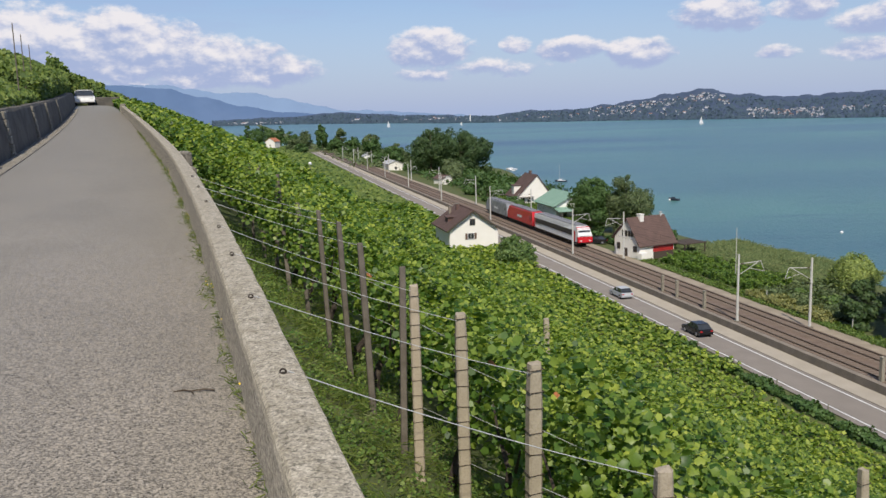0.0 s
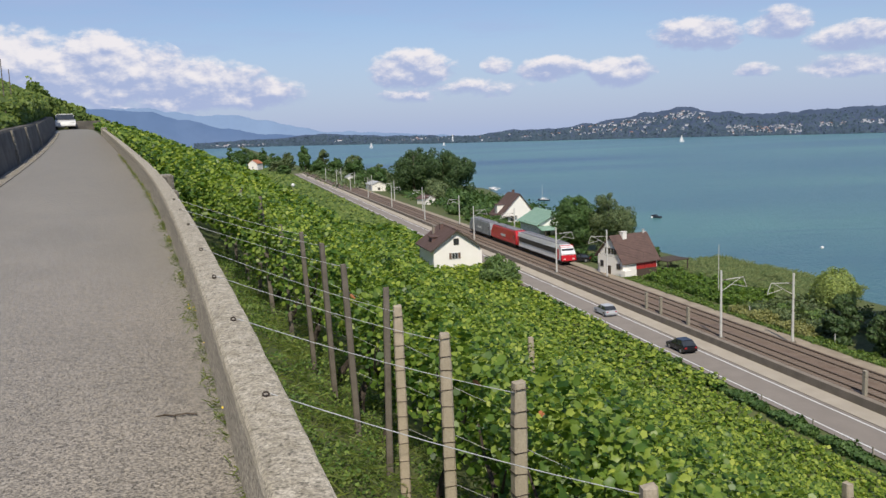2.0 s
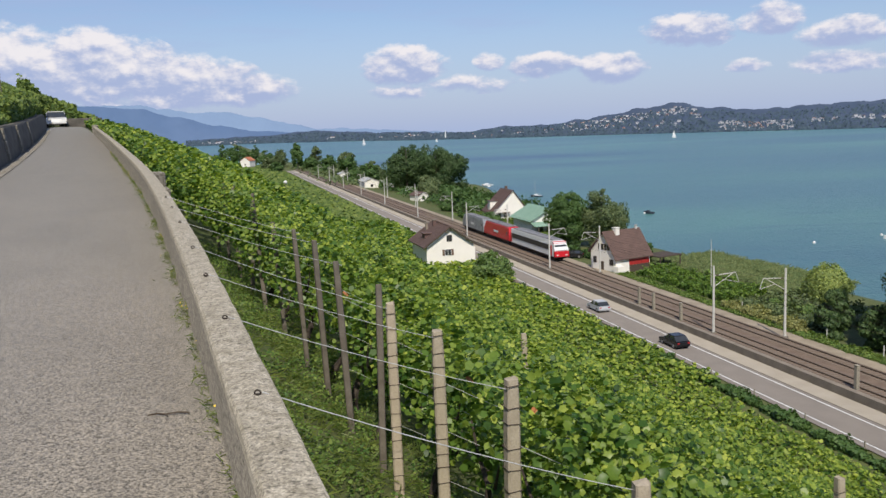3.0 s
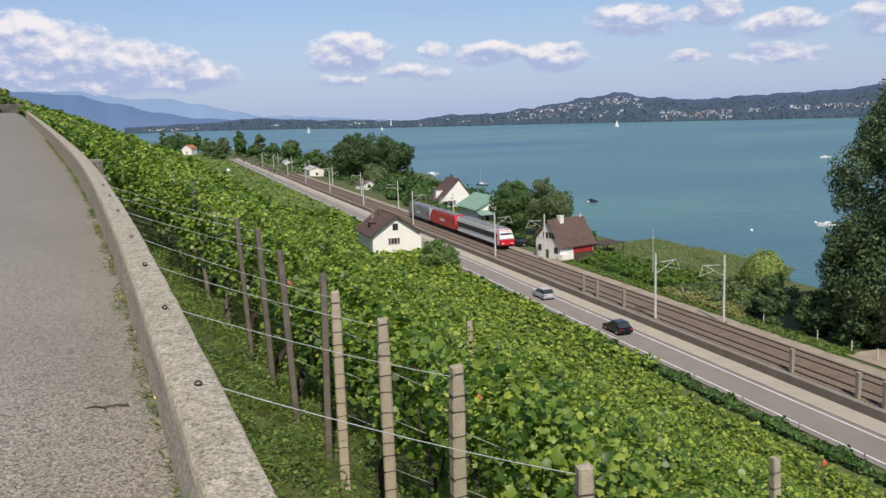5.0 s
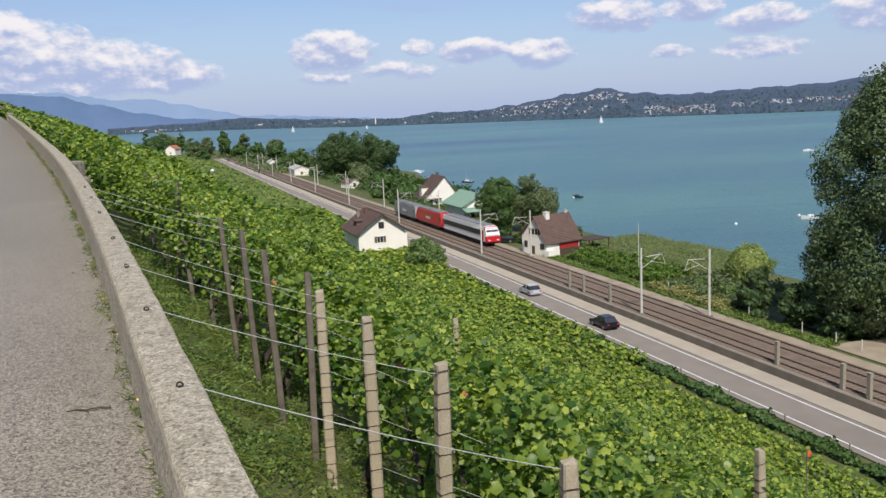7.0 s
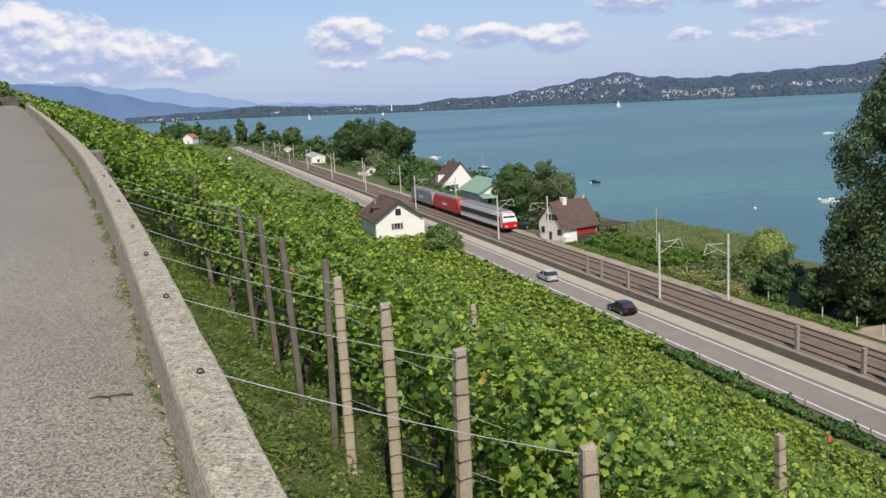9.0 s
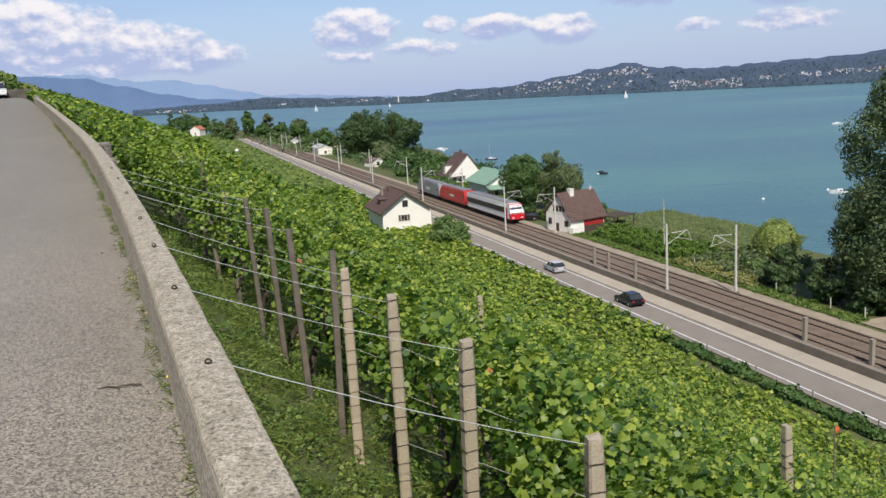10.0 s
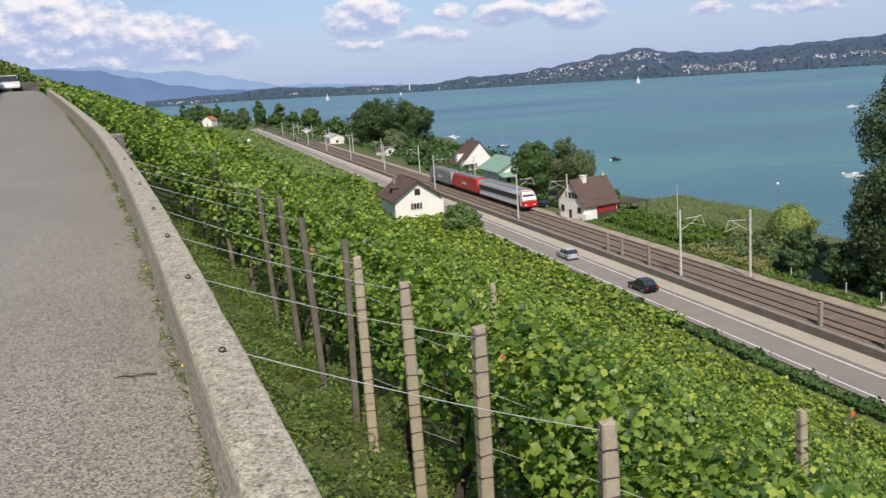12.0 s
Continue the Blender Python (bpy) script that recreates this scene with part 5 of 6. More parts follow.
tree("tree", 177, 74.0, -25.2, 12.2, [(0.05, 3.0), (0.3, 4.4), (0.6, 4.6), (0.85, 3.2), (0.98, 1.2)], 26000, 0.24, M_TREE, "leafy green tree beside the boathouse", 9, 36, 0.3)
tree("tree", 173, 80.5, -25.6, 13.0, [(0.05, 4.0), (0.3, 5.5), (0.6, 5.2), (0.85, 3.2), (0.98, 0.8)], 28000, 0.23, M_TREE2, "leafy grey-green tree at the shore", 10, 36, 0.3)
tree("shrub", 150, 77.5, -25.3, 4.0, profile(ROUND, 2.4), 2000, 0.4, M_TREE, "green shrub behind the house", 12, 14, 0.12, category="shrub")
for i, (s, q, h, r) in enumerate([(384, 82, 19, 9.5), (372, 93, 17, 9), (392, 96, 20, 9), (365, 99, 16, 8), (404, 88, 20, 9), (350, 84, 8, 5), (336, 80, 6, 4.5)]):
    tree("tree", s, q, -25.4, h * 1.06, profile(ROUND, r), 15000, 0.42, M_SHADY if h > 9 else M_TREE2, "big dark green broadleaf tree on the shore", 20 + i, 34, 0.5)
for i, (s, q, h, r) in enumerate([(285, 76, 6, 4), (272, 72, 4, 3), (296, 79, 7, 4.5), (262, 74, 3.5, 2.6), (310, 82, 6, 4), (222, 71.5, 3, 2.2), (231, 72.5, 2.6, 2.2)]):
    tree("shrub", s, q, -25.0, h, profile(ROUND, r), 1800, 0.6, M_TREE, "green garden shrub by the railway", 40 + i, 16, 0.15, category="shrub")
far_list = [(440, 74, 11, 5.5), (455, 78, 12, 5), (470, 70, 7, 4), (560, 80, 13, 6), (590, 84, 15, 6), (640, 78, 12, 6), (660, 66, 11, 6), (690, 74, 19, 4.5), (700, 60, 20, 4.5), (730, 62, 22, 5),
            (760, 50, 16, 7), (800, 40, 15, 7), (830, 32, 20, 4), (850, 24, 14, 7), (880, 18, 20, 8), (910, 10, 18, 8), (720, 38, 10, 6), (650, 40, 8, 5), (940, 2, 22, 4), (540, 68, 5, 4), (610, 68, 6, 5), (820, 24, 14, 8)]
for i, (s, q, h, r) in enumerate(far_list):
    tree("tree", s, q, -25.3, h, profile(TALL if r < 5 and h > 15 else ROUND, r), 2300, 0.8, (M_TREE, M_TREE2, M_TREE)[i % 3], "green tree on the far shore strip", 60 + i, 30, 0.3)


# ---- hedges, garden rows, reeds ----
def hedge(name, mat, label, s0, s1, q, z, h, w, n, leaf, seed, category="hedge", kind=""):
    rr = np.random.default_rng(seed)
    s = rr.uniform(s0, s1, n)
    hh = rr.random(n) ** 0.6
    lump = 0.75 + 0.25 * np.sin(s * 0.9 + seed) + 0.15 * np.sin(s * 2.7)
    off = rr.uniform(-1, 1, n) * w * lump
    base = np.array([U.x, U.y, 0])[None] * s[:, None] + np.array([N.x, N.y, 0])[None] * (q + off)[:, None]
    base[:, 2] = z + hh * h * lump
    nrm = rr.normal(0, 0.6, (n, 3)) + np.array([0, 0, 0.9]) + np.array([N.x, N.y, 0])[None] * (off / w)[:, None]
    if kind == "row":
        row = thing(name, None, label, category, "garden vine rows")
        return leaf_cloud("foliage", base, nrm, leaf * rr.uniform(0.6, 1.3, n), mat, LEAF5, row)
    return tagged(leaf_cloud(name, base, nrm, leaf * rr.uniform(0.6, 1.3, n), mat, QUAD), label, category, kind=kind)


M_DRY = surface("dry_brush_leaf", (0.23, 0.25, 0.085), (0.32, 0.33, 0.13), 0.6, 0.7, 0.0, 5.0, per_island=0.3, trans=0.2)
M_GARDEN = surface("garden_vine_leaf", (0.13, 0.23, 0.045), (0.19, 0.31, 0.062), 0.5, 0.5, 0.0, 6.0, per_island=0.4, trans=0.35)
hedge("roadside_hedge", M_TREE, "dark low hedge between vineyard and road", 30, 136, 47.0, Z_ROAD - 0.1, 0.85, 0.85, 22000, 0.22, 1)
for k in range(6):
    hedge("garden_vine_row", M_GARDEN, "short green vine row in the shore garden", 106 + k * 0.6, 134.6 + 0.4 * k if k < 5 else 131 - 1.2 * k, 69.2 + 1.55 * k, -25.0, 1.75, 0.5, 4600, 0.23, 10 + k, "grapevines", "row")
hedge("garden_hedge", M_TREE, "clipped green hedge beside the path", 196, 250, 69.2, -24.9, 1.7, 0.7, 4500, 0.4, 30)
hedge("garden_hedge", M_TREE, "clipped green hedge beside the path", 150, 172, 69.5, -24.8, 1.5, 0.7, 2600, 0.38, 31)
hedge("path_verge", M_WEED, "rough green verge beside the gravel path", 69, 135, 66.6, -24.75, 0.55, 1.4, 13000, 0.17, 32, "weeds", "stuff")
hedge("dry_brush", M_DRY, "dry yellow-green brush beside the path", 87, 104, 67.4, -24.9, 1.5, 1.5, 6000, 0.2, 33, "shrub")
hedge("shore_shrubs", M_TREE2, "mixed green shrubs along the shore", 84, 108, 79, -25.6, 1.9, 3.6, 4200, 0.36, 35, "shrub", "stuff")


hedge("shore_growth", M_TREE, "mixed green shrubs and tall grass behind the railway", 262, 440, 88, -25.3, 2.2, 16, 16000, 0.75, 36, "shrubs", "stuff")
hedge("shore_growth", M_TREE2, "mixed green shrubs and tall grass behind the railway", 430, 760, 80, -25.3, 2.6, 24, 12000, 1.2, 37, "shrubs", "stuff")
hedge("garden_lawn", M_WEED, "rough green lawn round the lake house", 186, 262, 76, -25.2, 0.35, 9, 9000, 0.45, 38, "lawn", "stuff")


hedge("shore_shrubs", M_TREE2, "mixed green shrubs along the shore", 88, 105, 71.5, -25.3, 1.7, 2.4, 7000, 0.24, 39, "shrub", "stuff")
hedge("shore_shrubs", M_LAUREL, "mixed green shrubs along the shore", 92, 104, 75, -25.5, 1.5, 2.2, 4000, 0.26, 40, "shrub", "stuff")


def sand_path():
    verts, faces = [], []
    for i in range(12):
        q = 72.5 + i
        for s in (106.6 - 0.15 * i, 109.0 - 0.15 * i):
            p = at(s, q)
            verts.append((p.x, p.y, ground_z(p.x, p.y) + 0.12))
    for i in range(11):
        k = 2 * i
        faces.append((k, k + 2, k + 3, k + 1))
    tagged(mesh_object("sand_path", verts, faces, M_PAVE), "pale sandy path leading to the shore", "path", kind="structure")


sand_path()


def reed_bed(s0, s1, q0, q1, n, h, seed):
    rr = np.random.default_rng(seed)
    s, q = rr.uniform(s0, s1, n), rr.uniform(q0, q1, n)
    keep = np.array([noise.noise(Vector((a * 0.12, b * 0.2, 0))) > -0.25 - 0.2 * math.sin((a - s0) / (s1 - s0) * 3.14) for a, b in zip(s, q)])
    s, q = s[keep], q[keep]
    n = len(s)
    pts = np.array([U.x, U.y, 0])[None] * s[:, None] + np.array([N.x, N.y, 0])[None] * q[:, None]
    pts[:, 2] = -26.5 + h * rr.uniform(0.3, 0.95, n)
    nrm = rr.normal(0, 0.35, (n, 3)) + np.array([-0.3, -0.9, 0.35])
    tagged(leaf_cloud("reeds", pts, nrm, rr.uniform(0.35, 0.75, n), M_REED, [(-0.11, -1.0, 0), (0.11, -1.0, 0), (0.07, 0.9, 0.1), (-0.05, 1.1, 0.1)]), "tall green-brown reed bed at the water's edge", "reeds", kind="stuff")


reed_bed(111, 150, 79.5, 94, 30000, 2.0, 5)
reed_bed(112, 138, 86, 96, 5000, 1.9, 6)
reed_bed(60, 98, 90, 95, 4000, 1.7, 7)


# ---- on the lake ----
def buoy(s, q, r):
    b = thing("buoy", Matrix.Translation(at(s, q, Z_LAKE)), "white mooring buoy floating on the lake", "buoy", "buoys")
    bm = bmesh.new()
    bmesh.ops.create_uvsphere(bm, u_segments=14, v_segments=9, radius=r, matrix=Matrix.Translation((0, 0, r * 0.4)))
    part("float", bm, M_PAINTW, b, smooth=True)
    bm = bmesh.new()
    tube(bm, (0, 0, r * 1.3), (0, 0, r * 1.75), r * 0.12, n=6)
    part("eye", bm, M_BLACK, b)


def boat(s, q, l, w, yaw, hull, label, mast=0, cover=None):
    b = thing("boat", Matrix.Translation(at(s, q, Z_LAKE)) @ pose(0, 0, 0, 0, 0, yaw), label, "boat", "boats")
    bm = bmesh.new()
    rows = []
    for i in range(9):
        f = i / 8
        k = w / 2 * (1 - max(0, f * 1.0) ** 3) ** 0.7 * (0.85 + 0.15 * math.sin(f * 3.14))
        y = -l / 2 + l * f
        top = 0.55 + 0.3 * f * f
        rows.append([bm.verts.new(v) for v in ((-k, y, top), (-k * 0.75, y, -0.1), (0, y, -0.25), (k * 0.75, y, -0.1), (k, y, top))])
    for a, c in zip(rows, rows[1:]):
        for j in range(4):
            bm.faces.new((a[j], a[j + 1], c[j + 1], c[j]))
    bm.faces.new(rows[0])
    part("hull", bm, hull, b)
    bm = bmesh.new()
    box(bm, -w * 0.36, w * 0.36, -l * 0.4, l * 0.22, 0.35, 0.62, 0.05)
    part("deck", bm, cover or M_PAINTW, b)
    part("cabin", new_box(-w * 0.25, w * 0.25, -l * 0.1, l * 0.18, 0.6, 1.05, 0.1), cover or M_PAINTW, b)
    if mast:
        bm = bmesh.new()
        tube(bm, (0, l * 0.1, 0.5), (0, l * 0.1, mast), 0.06, 0.04, 6)
        tube(bm, (0, l * 0.1, 1.3), (0, -l * 0.35, 1.3), 0.05, n=6)
        part("mast", bm, M_MAST, b)
    return b


def sailboat(s, q, h, yaw):
    b = thing("sailboat", Matrix.Translation(at(s, q, Z_LAKE)) @ pose(0, 0, 0, 0, 0, yaw), "small white sailboat far out on the lake", "sailboat", "sailboats")
    part("hull", new_box(-0.3 * h, 0.35 * h, -0.09 * h, 0.09 * h, -0.1, 0.07 * h, 0.03 * h), M_PAINTW, b)
    for name, pts in (("mainsail", [(0.02 * h, 0.14 * h), (-0.3 * h, 0.16 * h), (0.0, h)]), ("foresail", [(0.04 * h, 0.14 * h), (0.33 * h, 0.12 * h), (0.03 * h, 0.85 * h)])):
        bm = bmesh.new()
        f = bm.faces.new([bm.verts.new((x, 0.0, z)) for x, z in pts])
        r = bmesh.ops.extrude_face_region(bm, geom=[f])
        bmesh.ops.translate(bm, vec=(0, 0.03 * h, 0), verts=[v for v in r["geom"] if isinstance(v, bmesh.types.BMVert)])
        part(name, bm, M_PAINTW, b)
    bm = bmesh.new()
    tube(bm, (0.02 * h, 0, 0), (0.02 * h, 0, 1.04 * h), 0.012 * h, n=6)
    part("mast", bm, M_MAST, b)


M_NAVY = surface("dark_boat_cover", (0.04, 0.05, 0.07), (0.06, 0.07, 0.09), 2.0, 0.6, 0.1, 10.0)
boat(322.7, 121.8, 5.0, 1.9, 60, M_NAVY, "dark-hulled moored boat with a white deck and bare mast", 7)
boat(238.7, 126.8, 3.6, 1.7, 40, M_NAVY, "small dark covered boat at its mooring", 0, M_NAVY)
boat(158.1, 144.7, 4.6, 1.9, 70, M_PAINTW, "white moored motor boat", 0)
boat(398, 124, 6.0, 2.2, 30, M_PAINTW, "white moored boat close to the trees", 0)
boat(405, 127, 6.0, 2.2, 60, M_PAINTW, "white moored boat close to the trees", 0)
boat(360.6, 326.7, 6.0, 2.2, 100, M_PAINTW, "white motor boat out on the lake", 0)
buoy(160.9, 125.8, 0.36)
buoy(163.7, 146.1, 0.36)
buoy(206.7, 106.4, 0.36)
buoy(239.4, 125.8, 0.36)
buoy(360, 118, 0.5)
sailboat(1279.5, 727, 12, 20)
sailboat(2025, 332, 15, 40)
sailboat(2020, 509, 9, 10)

# ---- sleepers ----
def build_sleepers():
    verts, faces = [], []
    for q in (57.8, 61.6):
        s = 30.0
        while s < 260:
            for dq, ds, z in ((-1.3, -0.13, 0.03), (1.3, -0.13, 0.03), (1.3, 0.13, 0.03), (-1.3, 0.13, 0.03), (-1.3, -0.13, -0.05), (1.3, -0.13, -0.05), (1.3, 0.13, -0.05), (-1.3, 0.13, -0.05)):
                verts.append(at(s + ds, q + dq, Z_RAIL + z))
            k = len(verts) - 8
            faces += [(k, k + 1, k + 2, k + 3), (k, k + 4, k + 5, k + 1), (k + 1, k + 5, k + 6, k + 2), (k + 2, k + 6, k + 7, k + 3), (k + 3, k + 7, k + 4, k)]
            s += 0.62
    tagged(mesh_object("sleepers", verts, faces, M_SLEEPER), "brown-grey railway sleepers in the ballast", "sleepers", kind="stuff")


build_sleepers()


# ---- vehicles ----
def extrude_profile(pts, half, taper=0.0, tz=1e9):
    """A body from its side outline (y, z); above tz it narrows by taper."""
    bm = bmesh.new()
    a, b = [], []
    for y, z in pts:
        h = half - (taper * (z - tz) if z > tz else 0)
        a.append(bm.verts.new((-h, y, z)))
        b.append(bm.verts.new((h, y, z)))
    n = len(pts)
    for j in range(n):
        bm.faces.new((a[j], a[(j + 1) % n], b[(j + 1) % n], b[j]))
    bm.faces.new(a)
    bm.faces.new(b)
    bmesh.ops.triangulate(bm, faces=[f for f in bm.faces if len(f.verts) > 4])
    return bm


def paint(name, c):
    return surface(name, c, [0.9 * v for v in c], 1.0, 0.25, 0.0, 10.0, spec=0.6, speck=0.05)


M_TYRE = surface("tyre", (0.02, 0.02, 0.02), (0.03, 0.03, 0.03), 5.0, 0.8, 0.1, 30.0)
M_RIM = surface("alloy_rim", (0.5, 0.5, 0.52), (0.45, 0.45, 0.47), 5.0, 0.35, 0.0, 20.0, metal=0.7)
M_LAMP = surface("lamp_glass", (0.75, 0.75, 0.72), (0.7, 0.7, 0.68), 3.0, 0.1, 0.0, 20.0)
M_TAIL = surface("tail_lamp", (0.4, 0.02, 0.02), (0.45, 0.03, 0.03), 3.0, 0.2, 0.0, 20.0)


def car(m, mat, label, van=False):
    """The car's nose points along +y."""
    c = thing("van" if van else "car", m, label, "van" if van else "car", "vehicles")
    if van:
        low = [(-2.3, 0.3), (2.2, 0.3), (2.3, 0.55), (2.25, 0.95), (1.45, 1.08), (-2.25, 1.1), (-2.35, 0.6)]
        cab = [(1.45, 1.082), (0.75, 1.85), (-2.1, 1.9), (-2.25, 1.102)]
        half = 0.85
    else:
        low = [(-2.1, 0.28), (2.0, 0.28), (2.15, 0.5), (2.05, 0.75), (1.0, 0.92), (-1.75, 0.95), (-2.15, 0.85), (-2.18, 0.5)]
        cab = [(1.0, 0.922), (0.25, 1.42), (-1.3, 1.46), (-1.95, 0.952)]
        half = 0.88
    part("body", extrude_profile(low, half), mat, c)
    part("cabin", extrude_profile(cab, half - 0.03, 0.22, cab[0][1]), M_GLASS, c)
    tops = [(y, z) for y, z in cab if z > 1.3]
    y1, y0 = tops[0][0], tops[1][0]
    zt = max(z for y, z in tops)
    part("roof", new_box(-half + 0.17, half - 0.17, y0 - 0.05, y1 + 0.02, zt - 0.02, zt + 0.05, 0.02), mat, c)
    for side in (-1, 1):
        for y in (-1.35, 1.3):
            bm = bmesh.new()
            tube(bm, (side * (half - 0.18), y, 0.31), (side * (half + 0.02), y, 0.31), 0.32, n=18)
            w = part("wheel", bm, M_TYRE, c)
            bm = bmesh.new()
            tube(bm, (side * (half + 0.022), y, 0.31), (side * (half + 0.035), y, 0.31), 0.2, n=14)
            part("rim", bm, M_RIM, w)
        yn = low[2][0]
        part("headlight", new_box(side * 0.6 - 0.17, side * 0.6 + 0.17, yn - 0.16, yn - 0.01, 0.55, 0.72, 0.03), M_LAMP, c)
        part("tail_light", new_box(side * 0.66 - 0.14, side * 0.66 + 0.14, low[-1][0] - 0.015, low[-1][0] + 0.12, 0.66, 0.84, 0.02), M_TAIL, c)
        part("pillar", new_box(side * (half - 0.1) - 0.04, side * (half - 0.1) + 0.04, -0.35, -0.22, 0.95, zt - 0.03), mat, c)
    part("bumper", new_box(-half + 0.03, half - 0.03, low[2][0] - 0.1, low[2][0] + 0.06, 0.3, 0.48, 0.04), M_BLACK if van else mat, c)
    part("windscreen_sill", new_box(-half + 0.1, half - 0.1, cab[0][0] - 0.06, cab[0][0] + 0.04, cab[0][1] - 0.03, cab[0][1] + 0.02, 0.01), M_BLACK, c)
    if van:
        part("grille", new_box(-0.5, 0.5, 2.2, 2.31, 0.56, 0.8, 0.02), M_BLACK, c)


M_CARBLACK = paint("black_car_paint", (0.012, 0.012, 0.014))
M_CARSILVER = paint("silver_car_paint", (0.55, 0.57, 0.6))
M_CARWHITE = paint("white_van_paint", (0.75, 0.75, 0.73))
car(Matrix.Translation(at(CAR_S, 51.1, Z_ROAD + 0.03)) @ pose(0, 0, 0, 0, 0, YAW), M_CARBLACK, "black hatchback driving on the lakeside road")
car(Matrix.Translation(at(SILVER_S, 51.4, Z_ROAD + 0.03)) @ pose(0, 0, 0, 0, 0, YAW), M_CARSILVER, "silver estate car driving on the lakeside road")
car(Matrix.Translation(at(156, 66.2, Z_RAIL - 0.24)) @ pose(0, 0, 0, 0, 0, YAW + 60), M_CARBLACK, "dark car parked beside the house")
yv = 84.0
wv, nv = wall_way(yv)
car(Matrix.Translation(Vector((wall_x(yv), yv, road_z(yv))) - nv * 1.9) @ pose(0, 0, 0, 0, 0, math.degrees(math.atan2(-wv.x, wv.y)) + 180), M_CARWHITE, "white car parked on the lane by the wall")

M_TRAINRED = paint("train_red", (0.55, 0.02, 0.03))
M_TRAINWHITE = paint("train_white", (0.82, 0.82, 0.82))
M_TRAINGLASS = surface("tinted_train_glass", (0.012, 0.012, 0.014), (0.02, 0.02, 0.022), 1.0, 0.3, 0.0, 5.0, spec=0.2)
M_TRAINGREY = surface("grey_printed_livery", (0.30, 0.31, 0.33), (0.10, 0.11, 0.13), 0.5, 0.35, 0.0, 2.0, spec=0.5, c3=(0.5, 0.5, 0.5), speck=0.5)
M_TRAINROOF = surface("train_roof", (0.20, 0.20, 0.21), (0.26, 0.26, 0.27), 1.0, 0.7, 0.1, 10.0)


def rail_vehicle(name, s, length, mat, label, coach, nose=False):
    """A vehicle on the far track; its front points back along the line."""
    v = thing(name, Matrix.Translation(at(s, 61.6, Z_RAIL + 0.16)) @ pose(0, 0, 0, 0, 0, YAW), label, "train", "train")
    l = length / 2
    if nose:
        out = [(-l, 0.9), (-l + 0.25, 2.3), (-l + 1.1, 3.5), (-l + 1.8, 3.8), (l, 3.8), (l, 0.9)]
    else:
        k = 0.2 if coach else 0.9
        out = [(-l, 0.9), (-l, 2.2), (-l + k, 3.6), (-l + k + 0.3, 3.8), (l - k - 0.3, 3.8), (l - k, 3.6), (l, 2.2), (l, 0.9)]
    part("body", extrude_profile(out, 1.42, 0.35, 3.0), mat, v)
    part("roof", new_box(-1.0, 1.0, -l + 2.0, l - 1.0, 3.78, 4.0, 0.08), M_TRAINROOF, v)
    part("underframe", new_box(-1.25, 1.25, -l + 0.6, l - 0.6, 0.45, 0.895, 0.05), M_BLACK, v)
    for y in (-l + 3.2, l - 3.2):
        b = part("bogie", new_box(-1.2, 1.2, y - 1.7, y + 1.7, 0.25, 0.7, 0.08), M_BLACK, v)
        for dy in (-1.2, 1.2):
            for x in (-0.75, 0.75):
                bm = bmesh.new()
                tube(bm, (x - 0.07, y + dy, 0.45), (x + 0.07, y + dy, 0.45), 0.45, n=16)
                part("wheel", bm, M_RAIL, b)
    for side in (-1, 1):
        if coach:
            part("window_band", new_box(side * 1.42 - 0.012, side * 1.42 + 0.012, -l + 3.0, l - 1.2, 1.95, 2.95), M_TRAINGLASS, v)
            for y in (-l + 2.2, l - 0.6):
                part("door", new_box(side * 1.42 - 0.02, side * 1.42 + 0.02, y - 0.45, y + 0.45, 0.95, 2.95), M_TRAINRED, v)
        else:
            part("side_window", new_box(side * 1.42 - 0.012, side * 1.42 + 0.012, -l + 1.2, -l + 1.8, 2.2, 2.8), M_GLASS, v)
            part("letter_block", new_box(side * 1.42 - 0.012, side * 1.42 + 0.012, -1.6, 1.6, 1.9, 2.4), M_PAINTW, v)
    if nose:
        bm = extrude_profile([(-l - 0.03, 0.88), (-l + 0.16, 1.95), (-l + 0.7, 1.95), (-l + 0.7, 0.88)], 1.44)
        part("red_front", bm, M_TRAINRED, v)
        bm = extrude_profile([(-l + 0.17, 2.0), (-l + 0.75, 3.1), (-l + 0.9, 3.1), (-l + 0.35, 2.0)], 1.2)
        part("windscreen", bm, M_GLASS, v)
        part("red_brow", extrude_profile([(-l + 0.95, 3.34), (-l + 1.5, 3.72), (-l + 1.6, 3.6), (-l + 1.1, 3.3)], 1.3), M_TRAINRED, v)
        for x in (-0.9, 0.9):
            part("headlight", new_box(x - 0.2, x + 0.2, -l - 0.05, -l + 0.1, 1.1, 1.3, 0.02), M_LAMP, v)
    else:
        part("windscreen", extrude_profile([(-l + 0.12, 2.25), (-l + 0.72, 3.25), (-l + 0.85, 3.25), (-l + 0.3, 2.25)], 1.15), M_GLASS, v)
        bm = bmesh.new()
        tube(bm, (-0.8, 0, 4.0), (0, 1.2, 4.7), 0.04, n=5)
        tube(bm, (0, 1.2, 4.7), (0, 0.2, 5.3), 0.04, n=5)
        tube(bm, (-0.8, 0.2, 5.3), (0.8, 0.2, 5.3), 0.04, n=5)
        part("pantograph", bm, M_BLACK, v)


rail_vehicle("driving_coach", TRAIN_S + 13.2, 26, M_TRAINWHITE, "white railway driving coach with red front and doors", True, True)
rail_vehicle("locomotive", TRAIN_S + 26.9 + 9.3, 18.4, M_TRAINRED, "bright red electric locomotive in the train", False)
rail_vehicle("locomotive", TRAIN_S + 46.0 + 9.3, 18.4, M_TRAINGREY, "grey printed electric locomotive at the train's end", False)


